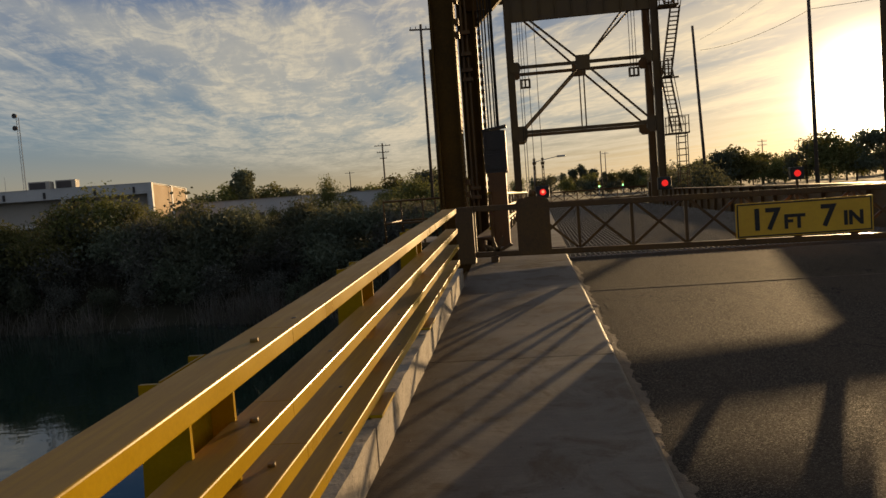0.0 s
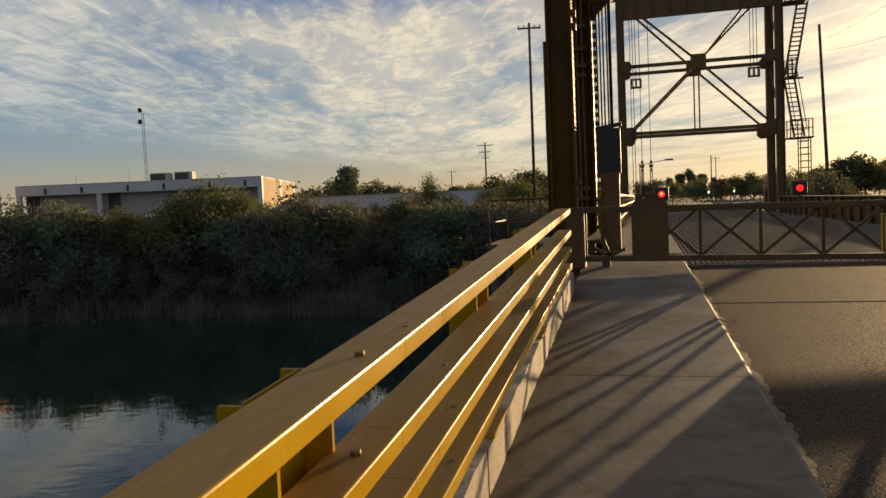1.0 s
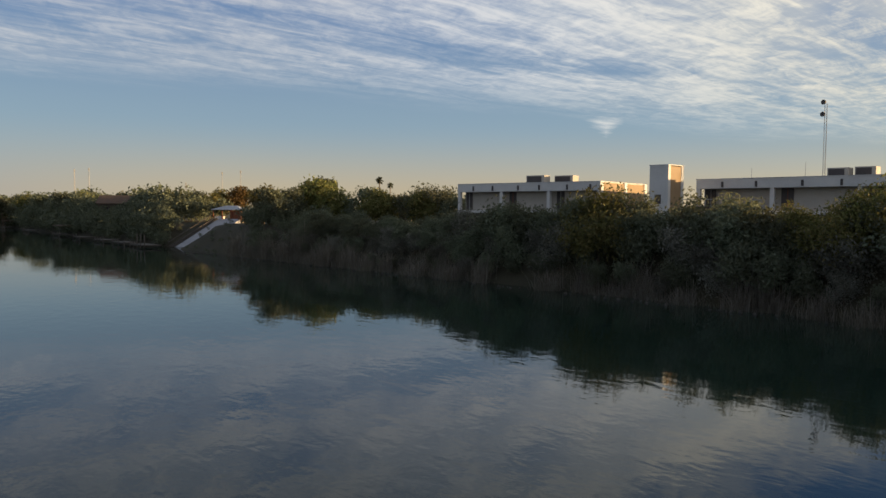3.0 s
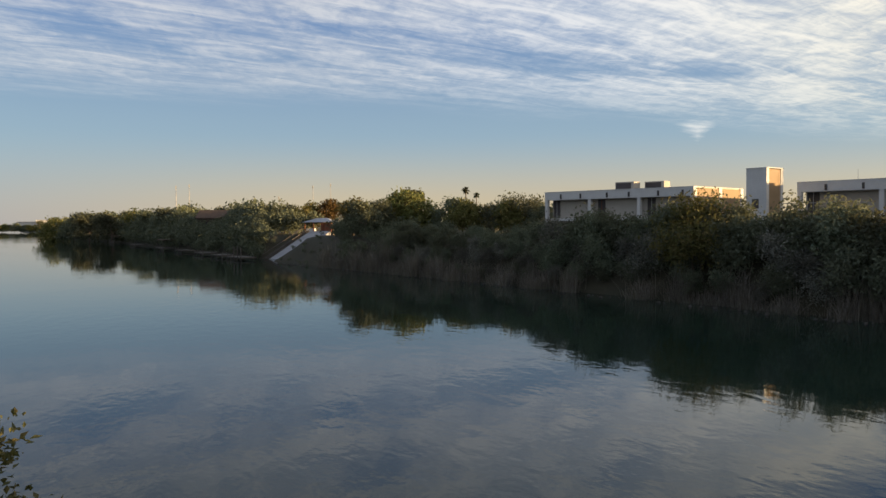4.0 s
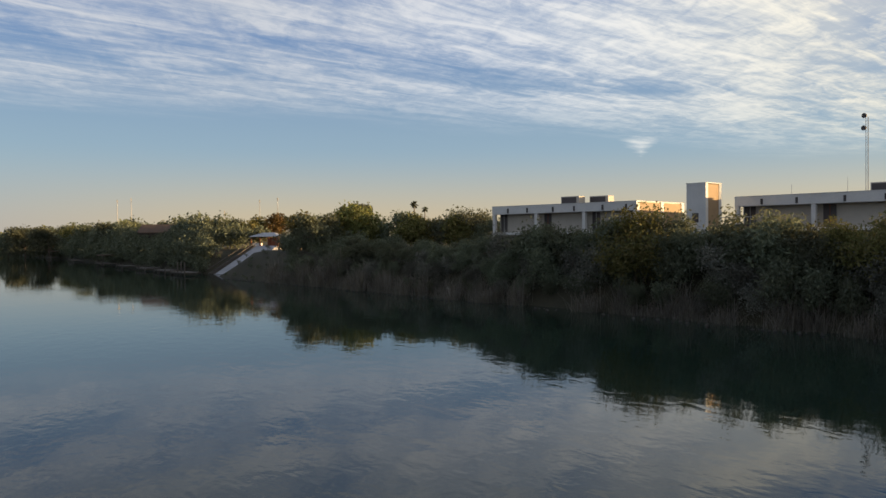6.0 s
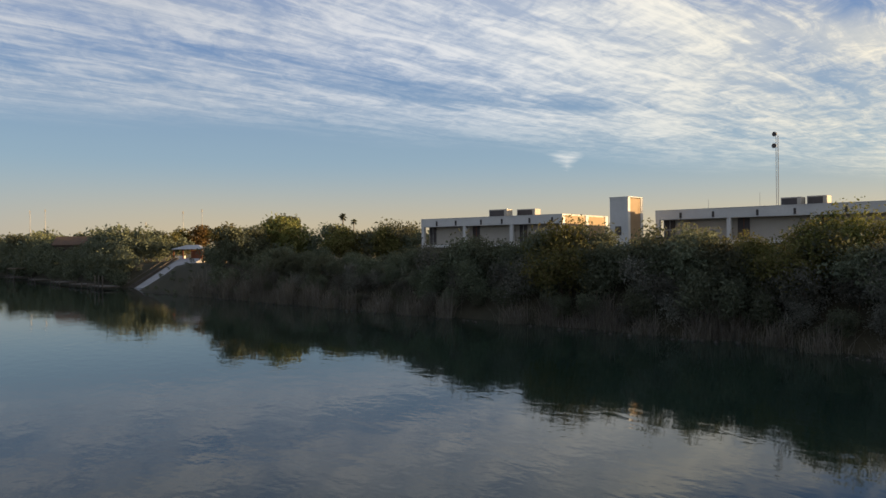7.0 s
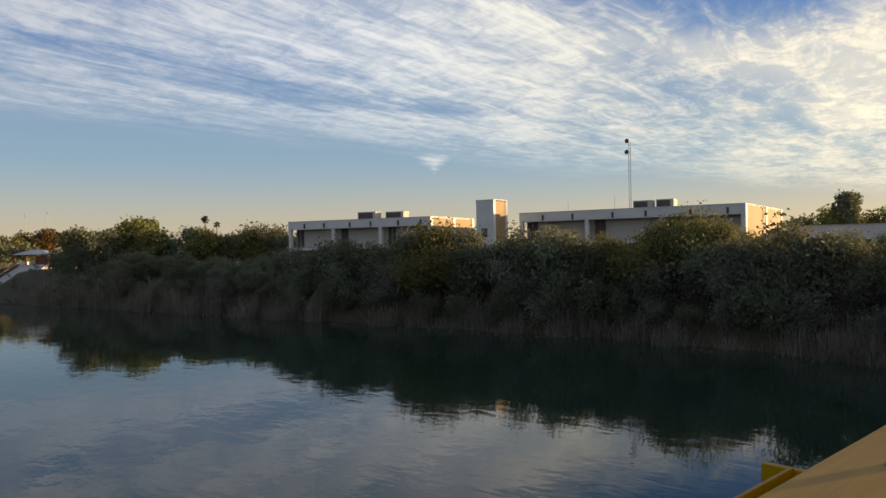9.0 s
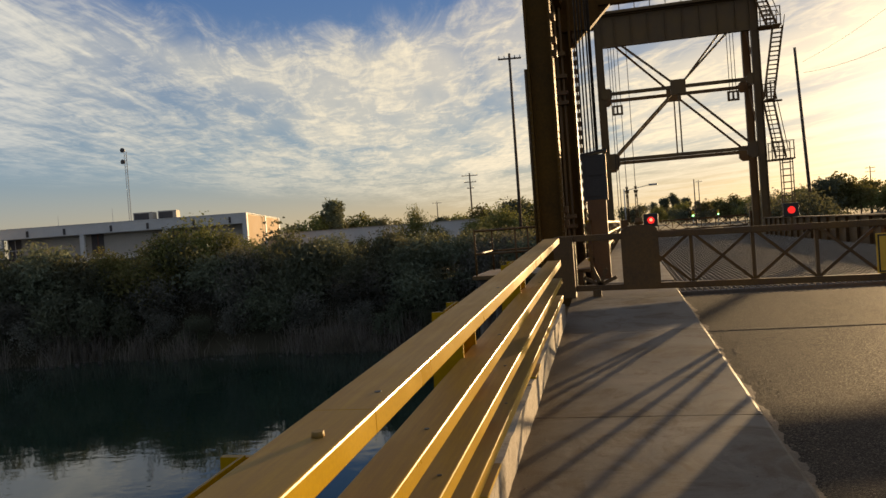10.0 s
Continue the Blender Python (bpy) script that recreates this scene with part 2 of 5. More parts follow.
POLEWOOD = worn("weathered_pole_wood", (0.12, 0.09, 0.065), (0.06, 0.045, 0.035), 2, 20, (0.8, 0.95), 0.0, 0.004)
WHITEWALL = worn("white_painted_concrete", (0.60, 0.595, 0.58), (0.49, 0.485, 0.475), 0.25, 6, (0.6, 0.8), 0.0, 0.004, (0.50, 0.48, 0.44), (0.62, 0.80))
TANWALL = worn("tan_brick_wall", (0.31, 0.222, 0.132), (0.25, 0.172, 0.10), 0.5, 10, (0.75, 0.9), 0.0, 0.006)
GREYWALL = worn("grey_panel_wall", (0.40, 0.37, 0.325), (0.33, 0.305, 0.265), 0.4, 8, (0.7, 0.85), 0.0, 0.004)
DARKWALL = worn("dark_recess_paint", (0.07, 0.06, 0.06), (0.04, 0.035, 0.035), 0.5, 8, (0.4, 0.6), 0.0, 0.002)
REDWOOD = worn("red_brown_wood", (0.22, 0.075, 0.035), (0.13, 0.045, 0.025), 1.5, 14, (0.6, 0.8), 0.0, 0.004)
ROOFMETAL = worn("pale_metal_roofing", (0.36, 0.38, 0.42), (0.27, 0.29, 0.32), 0.6, 8, (0.4, 0.55), 0.2, 0.004)
BROWNROOF = worn("brown_shingle_roof", (0.13, 0.085, 0.06), (0.08, 0.055, 0.04), 1.0, 9, (0.8, 0.95), 0.0, 0.01)
RAMPMAT = worn("pale_boat_ramp_concrete", (0.34, 0.345, 0.36), (0.25, 0.25, 0.265), 0.5, 8, (0.7, 0.9), 0.0, 0.004)
TIMBER = worn("old_dock_timber", (0.11, 0.095, 0.078), (0.06, 0.05, 0.042), 1.0, 12, (0.8, 0.95), 0.0, 0.006)
BARK = worn("grey_brown_bark", (0.15, 0.115, 0.08), (0.08, 0.06, 0.045), 2.0, 18, (0.85, 0.95), 0.0, 0.01)
STONE = worn("bank_stone", (0.09, 0.08, 0.07), (0.045, 0.04, 0.035), 1.5, 12, (0.8, 0.95), 0.0, 0.01)
EARTH = worn("bank_earth_and_grass", (0.055, 0.047, 0.028), (0.028, 0.027, 0.015), 0.25, 3, (0.9, 1.0), 0.0, 0.05)


def leaf_material(name, a, b, c):
    m, k = material(name)
    rnd = k.n("ShaderNodeNewGeometry").outputs["Random Per Island"]
    own = k.n("ShaderNodeObjectInfo").outputs["Random"]
    col = k.ramp(rnd, (0.0, a), (0.6, b), (1.0, c))
    col = k.n("ShaderNodeHueSaturation", {"Hue": k.remap(own, 0, 1, 0.47, 0.525, False), "Value": k.remap(own, 0, 1, 0.6, 1.4, False), "Color": col}).outputs[0]
    d = k.n("ShaderNodeBsdfPrincipled", {"Base Color": col, "Roughness": 0.75, "Specular IOR Level": 0.2})
    t = k.n("ShaderNodeBsdfTranslucent", {"Color": k.mix(0.28, col, (0.30, 0.25, 0.05, 1))})
    mixed = k.n("ShaderNodeMixShader", {0: 0.26, 1: d.outputs[0], 2: t.outputs[0]})
    k.n("ShaderNodeOutputMaterial", {0: mixed.outputs[0]})
    return m


LEAF = leaf_material("dark_scrub_leaves", (0.076, 0.091, 0.062), (0.102, 0.117, 0.080), (0.134, 0.147, 0.098))
LEAF_GREY = leaf_material("grey_brush_leaves", (0.090, 0.094, 0.082), (0.138, 0.140, 0.120), (0.20, 0.198, 0.168))
LEAF_LIGHT = leaf_material("olive_tree_leaves", (0.085, 0.097, 0.030), (0.135, 0.138, 0.048), (0.20, 0.178, 0.070))
LEAF_BROWN = leaf_material("autumn_brown_leaves", (0.10, 0.07, 0.025), (0.15, 0.10, 0.035), (0.20, 0.13, 0.05))
REED = leaf_material("dry_reed_stalks", (0.14, 0.133, 0.110), (0.26, 0.243, 0.20), (0.38, 0.355, 0.295))


def make_water():
    m, k = material("calm_river_water")
    pos = k.n("ShaderNodeNewGeometry").outputs["Position"]
    drawn = k.n("ShaderNodeMapping", {0: pos, 2: (0, 0, radians(-30)), 3: (0.6, 1.0, 1.0)}).outputs[0]
    long_waves = k.noise(drawn, 0.9, 2.0, 0.5, 0.4)
    ripples = k.noise(drawn, 3.2, 3.0, 0.55, 0.3)
    calm = k.remap(k.noise(pos, 0.035, 3.0), 0.38, 0.60, 0.35, 1.0)
    h = k.math("MULTIPLY", k.math("ADD", long_waves, k.math("MULTIPLY", ripples, 0.22)), calm)
    bump = k.n("ShaderNodeBump", {"Strength": 0.16, "Distance": 0.10, "Height": h}).outputs[0]
    b = k.n("ShaderNodeBsdfPrincipled", {"Base Color": (0.011, 0.024, 0.018, 1), "Roughness": 0.02, "IOR": 1.333, "Normal": bump})
    k.n("ShaderNodeOutputMaterial", {0: b.outputs[0]})
    return m


WATER = make_water()


def glow_material(name, color, strength):
    m, k = material(name)
    e = k.n("ShaderNodeEmission", {0: (*color, 1), 1: strength})
    k.n("ShaderNodeOutputMaterial", {0: e.outputs[0]})
    return m


RED_LAMP = glow_material("lit_red_lens", (1.0, 0.03, 0.025), 0.62)
RED_HOT = glow_material("lit_red_lens_centre", (1.0, 0.15, 0.08), 2.2)
GREEN_LAMP = glow_material("lit_green_lens", (0.3, 1.0, 0.3), 4.0)


# ---- mesh helpers ----
def box(bm, x0, x1, y0, y1, z0, z1, bevel=0.0):
    v = [bm.verts.new((x, y, z)) for z in (z0, z1) for y in (y0, y1) for x in (x0, x1)]
    fs = [bm.faces.new([v[i] for i in f]) for f in ((0, 2, 3, 1), (4, 5, 7, 6), (0, 1, 5, 4), (2, 6, 7, 3), (0, 4, 6, 2), (1, 3, 7, 5))]
    if bevel:
        edges = list({e for f in fs for e in f.edges})
        bmesh.ops.bevel(bm, geom=edges, offset=bevel, segments=2, affect="EDGES", profile=0.6)
    return v


def beam(bm, p, q, w, h, up=(0, 0, 1)):
    """A square bar from p to q, w wide and h deep along up."""
    p, q, up = Vector(p), Vector(q), Vector(up)
    d = (q - p).normalized()
    side = d.cross(up)
    side = (side if side.length > 1e-4 else d.cross(Vector((0, 1, 0)))).normalized()
    top = side.cross(d).normalized()
    v = [bm.verts.new(c + side * a * w / 2 + top * b * h / 2) for c in (p, q) for a, b in ((-1, -1), (1, -1), (1, 1), (-1, 1))]
    for f in ((3, 2, 1, 0), (4, 5, 6, 7), (0, 1, 5, 4), (1, 2, 6, 5), (2, 3, 7, 6), (3, 0, 4, 7)):
        bm.faces.new([v[i] for i in f])


def tube(bm, p, q, r, r2=None, sides=8, caps=True):
    p, q = Vector(p), Vector(q)
    d = (q - p).normalized()
    a = d.cross(Vector((0.31, 0.77, 0.55))).normalized()
    b = d.cross(a)
    r2 = r if r2 is None else r2
    rings = [[bm.verts.new(c + (a * math.cos(t) + b * math.sin(t)) * rr) for t in [2 * math.pi * i / sides for i in range(sides)]] for c, rr in ((p, r), (q, r2))]
    for i in range(sides):
        bm.faces.new((rings[0][i], rings[0][(i + 1) % sides], rings[1][(i + 1) % sides], rings[1][i])).smooth = sides > 5
    if caps:
        bm.faces.new(rings[0][::-1]), bm.faces.new(rings[1])


def plate(bm, outline, thick):
    """A flat plate from its outline (points in order), thick along thick (a vector)."""
    t = Vector(thick)
    a = [bm.verts.new(p) for p in outline]
    b = [bm.verts.new(Vector(p) + t) for p in outline]
    n = len(a)
    bm.faces.new(a[::-1]), bm.faces.new(b)
    for i in range(n):
        bm.faces.new((a[i], a[(i + 1) % n], b[(i + 1) % n], b[i]))


def mesh_of(name, bm, material):
    bmesh.ops.recalc_face_normals(bm, faces=bm.faces)
    me = bpy.data.meshes.new(name)
    bm.to_mesh(me)
    bm.free()
    me.materials.append(material)
    return me


def part(name, bm, material, parent=None, label=""):
    ob = new(name, mesh_of(name, bm, material))
    if parent is not None:
        ob.parent = parent
    return tagged(ob, label)


def thing(name, label, category, group="", kind="", at=None):
    ob = new(name)
    ob.empty_display_size = 0.2
    if at is not None:
        ob.matrix_basis = at
    return tagged(ob, label, category, group, kind)


def solid(name, bm, material, label, category, kind="", group=""):
    return tagged(part(name, bm, material), label, category, group, kind)


SLOPE, CREST = 0.0425, 13.0


def deck_z(y):
    return SLOPE * min(y, CREST)


def lay(bm):
    """Sets what was built on a level deck onto the sloping approach."""
    for v in bm.verts:
        v.co.z += deck_z(v.co.y)
    return bm


def cut_y(bm, *ys):
    for y in ys:
        bmesh.ops.bisect_plane(bm, geom=bm.verts[:] + bm.edges[:] + bm.faces[:], plane_co=(0, y, 0), plane_no=(0, 1, 0))
    return bm


# ---- ground, river and water ----
WATER_Z, BANK_Z = -6.45, -1.3


def far_shore(x):
    """y of the far waterline."""
    return 51.5 + 0.02 * (x + 20) if x > -40 else 51.1 + 0.235 * (x + 40) if x > -145 else 26.4 + 0.175 * (x + 145)


def near_shore(x):
    return -1.2 + 0.17 * x


def smooth(t):
    t = min(max(t, 0.0), 1.0)
    return t * t * (3 - 2 * t)


def ground_z(x, y):
    n = 0.35 * noise.noise((x * 0.11, y * 0.11, 0)) + 0.15 * noise.noise((x * 0.4, y * 0.4, 3))
    to_far, to_near = y - far_shore(x), near_shore(x) - y
    rise = max(smooth((to_far + 1.5) / 11.5), smooth((to_near + 1.5) / 12.0))
    high = BANK_Z + 0.6 * smooth((to_far - 20) / 60)
    under_road = smooth((to_near - 14) / 10.0) * smooth((14 - abs(x - 3.75)) / 6)
    far_road = smooth((to_far - 4) / 10.0) * smooth((14 - abs(x - 5.2)) / 6)
    z = WATER_Z - 2.2 + (high - WATER_Z + 2.2) * rise + n * (0.3 + 0.7 * rise)
    z = z + (min(deck_z(y), 0.4) - 1.6 - z) * under_road
    z = z + (-0.1 - z) * far_road
    # the cut for the boat ramp
    px, py = x + 168.0, y - 28.5
    along, aside = (-px * 0.719 + py * 0.695) / 16.7, abs(px * 0.695 + py * 0.719)
    if -0.3 < along < 1.3 and aside < 10:
        lin = WATER_Z - 0.6 + 5.6 * min(max(along, 0.0), 1.0)
        z = z + (lin - z) * smooth((10 - aside) / 5) * smooth((1.3 - along) / 0.3)
    return z


def axis_steps(lo, hi, fine_lo, fine_hi, step):
    out, s, v = [], step, fine_lo
    while v > lo:
        s *= 1.22
        v -= s
        out.append(max(v, lo))
    out.reverse()
    v = fine_lo
    while v < fine_hi:
        out.append(v)
        v += step
    s = step
    while v < hi:
        out.append(v)
        s *= 1.22
        v += s
    return out + [hi]


def make_ground():
    xs, ys = axis_steps(-4200, 4200, -200, 30, 2.5), axis_steps(-4200, 4200, -45, 110, 2.5)
    verts = [(x, y, ground_z(x, y)) for y in ys for x in xs]
    n = len(xs)
    faces = [(j * n + i, j * n + i + 1, (j + 1) * n + i + 1, (j + 1) * n + i) for j in range(len(ys) - 1) for i in range(n - 1)]
    me = bpy.data.meshes.new("ground")
    me.from_pydata(verts, [], faces)
    me.materials.append(EARTH)
    me.shade_smooth()
    tagged(new("ground", me), "earth river banks with dry grass and scrub soil", "ground", "", "structure")
    bm = bmesh.new()
    vs = [bm.verts.new(p) for p in ((-4000, -1500, WATER_Z), (4000, -1500, WATER_Z), (4000, 1200, WATER_Z), (-4000, 1200, WATER_Z))]
    bm.faces.new(vs)
    solid("water", bm, WATER, "calm dark green river water mirroring the sky", "water", "structure")


make_ground()

# ---- bridge: approach deck, sidewalk, kerbs ----
Y0, Y1 = -34.0, 13.3           # the approach
RAIL_L, RAIL_R = -0.843, 8.34   # middle of the rails
ROAD_Z = -0.24


def make_deck():
    bm = bmesh.new()
    box(bm, 0.60, 6.90, Y0, Y1, ROAD_Z - 0.30, ROAD_Z)
    cut_y(bm, 0.0, CREST)
    road = solid("road", lay(bm), ASPHALT, "dusty grey asphalt roadway with worn grain", "road", "structure")
    # transverse deck joints with their steel lips
    for y in (10.1, -6.0):
        bm = bmesh.new()
        box(bm, 0.75, 6.85, y, y + 0.016, ROAD_Z - 0.02, ROAD_Z + 0.003)
        part("joint", lay(bm), DIRT, road, "dark dirt-filled deck joint")
    # sidewalk slabs, each with a rounded edge to the roadway
    walk_ob = tagged(new("pavement"), "worn dirty concrete sidewalk, darker brown along the parapet side", "sidewalk", "", "structure")
    joints = [Y0, -28.0, -22.0, -16.0, -10.0, -4.0, -0.6, 2.75, 5.9, 9.0, 11.5, Y1]
    for a, b in zip(joints, joints[1:]):
        bm = bmesh.new()
        vs = [(-0.86, -0.30), (0.66, -0.30), (0.658, -0.022), (0.648, -0.007), (0.632, 0.0), (-0.86, 0.0)]
        ring = [[bm.verts.new((x, yy, z)) for x, z in vs] for yy in (a + 0.006, b - 0.006)]
        m = len(vs)
        for i in range(m):
            bm.faces.new((ring[0][i], ring[0][(i + 1) % m], ring[1][(i + 1) % m], ring[1][i]))
        bm.faces.new(ring[0]), bm.faces.new(ring[1][::-1])
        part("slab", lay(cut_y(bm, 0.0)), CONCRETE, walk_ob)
    bm = bmesh.new()
    box(bm, 6.85, 8.30, Y0, Y1, -0.30, 0.0, 0.02)
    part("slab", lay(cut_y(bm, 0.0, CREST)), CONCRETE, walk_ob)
    # low concrete parapet under each railing, in cast lengths with chipped ends
    rng = random.Random(4)
    for x0, x1, name in ((-1.16, -0.83, "parapet_west"), (8.30, 8.62, "parapet_east")):
        wall = tagged(new(name), "pale chipped concrete upstand below the yellow railing", "parapet", "", "structure")
        y = Y0
        while y < 9.6:
            ln = min(2.1, 9.7 - y)
            bm = bmesh.new()
            box(bm, x0, x1, y + 0.012, y + ln - 0.012, -0.30, 0.23 + rng.uniform(-0.008, 0.008))
            bmesh.ops.subdivide_edges(bm, edges=[e for e in bm.edges if abs(e.verts[0].co.y - e.verts[1].co.y) > 1], cuts=14)
            for v in bm.verts:
                if v.co.z > 0.1:
                    v.co.x += rng.uniform(-0.006, 0.006)
                    v.co.z += rng.uniform(-0.008, 0.004)
            part("length", lay(bm), KERB, wall)
            y += ln
    # girders under the deck
    for x in (-0.9, 2.2, 5.3, 8.3):
        bm = bmesh.new()
        box(bm, x - 0.2, x + 0.2, Y0, Y1, -1.5, -0.31)
        solid("deck_girder", lay(cut_y(bm, CREST)), BRONZE, "deep brown steel girder under the deck", "girder", "structure")
    # dirt and crumbs along the gutter and along the parapet
    pos, faces = [], []
    for i in range(4200):
        y = rng.uniform(1.0, 11.5)
        if rng.random() < 0.66:
            x = 0.72 + abs(rng.gauss(0, 0.17)) + (0.08 if rng.random() < 0.2 else 0)
            z, s = ROAD_Z, rng.uniform(0.004, 0.010) * (1.8 if rng.random() < 0.05 else 1)
        else:
            x, z, s = -0.815 + abs(rng.gauss(0, 0.07)), 0.0, rng.uniform(0.003, 0.008) * (2 if rng.random() < 0.06 else 1)
        z += deck_z(y)
        k, t = len(pos), rng.uniform(0, 6.28)
        for j in range(4):
            pos.append((x + s * math.cos(t + j * 1.57) * rng.uniform(0.7, 1.5), y + s * math.sin(t + j * 1.57) * rng.uniform(0.7, 1.5), z - 0.002))
        pos.append((x, y, z + s * rng.uniform(0.12, 0.30)))
        faces += [(k, k + 1, k + 4), (k + 1, k + 2, k + 4), (k + 2, k + 3, k + 4), (k + 3, k, k + 4)]
    me = bpy.data.meshes.new("gutter_debris")
    me.from_pydata(pos, [], faces)
    me.materials.append(DIRT)
    tagged(new("gutter_debris", me), "loose gravel, crumbs and dry dirt along the kerb", "debris", "", "stuff")
    # the broken strip of asphalt beside the kerb
    bm = bmesh.new()
    prev = None
    for i in range(560):
        y = -2 + i * 0.026
        w = max(0.015, 0.075 + 0.07 * noise.noise((y * 1.9, 2.2, 0)) + 0.06 * noise.noise((y * 5, 5.2, 0)) + 0.022 * noise.noise((y * 14, 1.2, 0)))
        lump = 0.006 * noise.noise((y * 9, 0, 0)) + 0.004 * noise.noise((y * 25, 3, 0))
        row = [bm.verts.new((0.60, y, ROAD_Z + 0.012)), bm.verts.new((0.72 + 0.6 * w, y, ROAD_Z + 0.006 + lump)), bm.verts.new((0.77 + 1.1 * w, y, ROAD_Z - 0.006))]
        if prev:
            for a in range(2):
                bm.faces.new((prev[a], prev[a + 1], row[a + 1], row[a]))
        prev = row
    solid("gutter_dirt", lay(bm), DIRT, "packed dirt and sand lying against the kerb", "dirt", "stuff")


make_deck()


# ---- yellow railings ----
RAILS = (1.07, 0.84, 0.656, 0.476)


def bar(bm, x0, x1, y0, y1, z0, z1, r):
    """A bar along y with rounded long edges and square cut ends."""
    outline = []
    for cx, cz, start in ((x1 - r, z1 - r, 0), (x0 + r, z1 - r, 90), (x0 + r, z0 + r, 180), (x1 - r, z0 + r, 270)):
        outline += [(cx + r * math.cos(radians(start + e)), cz + r * math.sin(radians(start + e))) for e in (0, 45, 90)]
    rings = [[bm.verts.new((x, y, z)) for x, z in outline] for y in (y0, y1)]
    n = len(outline)
    for i in range(n):
        bm.faces.new((rings[0][i], rings[0][(i + 1) % n], rings[1][(i + 1) % n], rings[1][i]))
    bm.faces.new(rings[0][::-1]), bm.faces.new(rings[1])


def make_railing(name, xc, side, y_from, y_to, label):
    """side: +1 where the roadway lies towards +x."""
    rail = thing(name, label, "railing")
    xin, xout = xc + side * 0.078, xc - side * 0.078
    for i, z in enumerate(RAILS):
        lap = (2.37, 2.31, 2.42, 2.36)[i]
        cuts = sorted([c for c in (y_from, lap - 12.2, lap - 6.1, lap, lap + 4.1, y_to) if y_from <= c <= y_to])
        for a, b in zip(cuts, cuts[1:]):
            bm = bmesh.new()
            w = xout if i == 0 else xout + side * 0.018
            bar(bm, min(xin, w), max(xin, w), a + 0.0016, b - 0.0016, z - 0.058, z, 0.005)
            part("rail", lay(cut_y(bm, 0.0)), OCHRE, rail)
        # bolt heads and drilled holes near each lap
        for yb in (lap - 0.195, lap - 6.3):
            if yb > y_from:
                bm = bmesh.new()
                tube(bm, (xc + side * 0.018, yb, z - 0.002), (xc + side * 0.018, yb, z + 0.012), 0.0145, 0.013, 6)
                part("bolt", lay(bm), BOLT, rail, "small hexagonal bolt head")
        for yb in (lap + 0.155 + (0.5 if i else 0.0), lap + 2.2, lap + 4.4):
            if yb < y_to:
                bm = bmesh.new()
                tube(bm, (xc + side * 0.035, yb, z - 0.01), (xc + side * 0.035, yb, z + 0.0015), 0.009, 0.009, 8)
                part("bolt_hole", lay(bm), BLACK, rail, "dark drilled hole")
    y = 1.98 - 2.15 * 10
    while y < y_to - 0.2:
        if y > y_from:
            post = tagged(new("post"), "yellow plate post with two flanges and a web")
            post.parent = rail
            for yy in (y - 0.15, y + 0.15):
                bm = bmesh.new()
                q = [(xc - side * 0.045, 0.235), (xc - side * 0.045, 1.005), (xc - side * 0.082, 1.012), (xc - side * 0.085, 1.047), (xc - side * 0.175, 1.047), (xc - side * 0.21, 0.235)]
                plate(bm, [(x, yy - 0.007, z) for x, z in q], (0, 0.014, 0))
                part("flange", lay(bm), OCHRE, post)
            bm = bmesh.new()
            a, b = sorted((xc - side * 0.118, xc - side * 0.125))
            box(bm, a, b, y - 0.143, y + 0.143, 0.235, 1.052, 0.001)
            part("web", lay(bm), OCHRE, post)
            for yy in (y - 0.05, y + 0.04):
                bm = bmesh.new()
                tube(bm, (xc - side * 0.124, yy, 1.02), (xc - side * 0.148, yy, 1.02), 0.016, 0.014, 6)
                part("bolt", lay(bm), BOLT, post, "dark hexagonal bolt")
            bm = bmesh.new()
            a, b = sorted((xc + side * 0.025, xc - side * 0.24))
            box(bm, a, b, y - 0.21, y + 0.21, 0.228, 0.246, 0.004)
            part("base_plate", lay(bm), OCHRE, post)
        y += 2.15
    return rail


make_railing("railing", RAIL_L, 1, -20.0, 8.62, "yellow painted steel railing with four flat rails")
make_railing("railing", RAIL_R, -1, -20.0, 8.62, "yellow painted steel railing across the roadway")


# ---- traffic gate with its clearance sign ----
GATE_Y, GATE_LO, GATE_HI, SAG = 11.94, 0.645, 1.41, 0.020


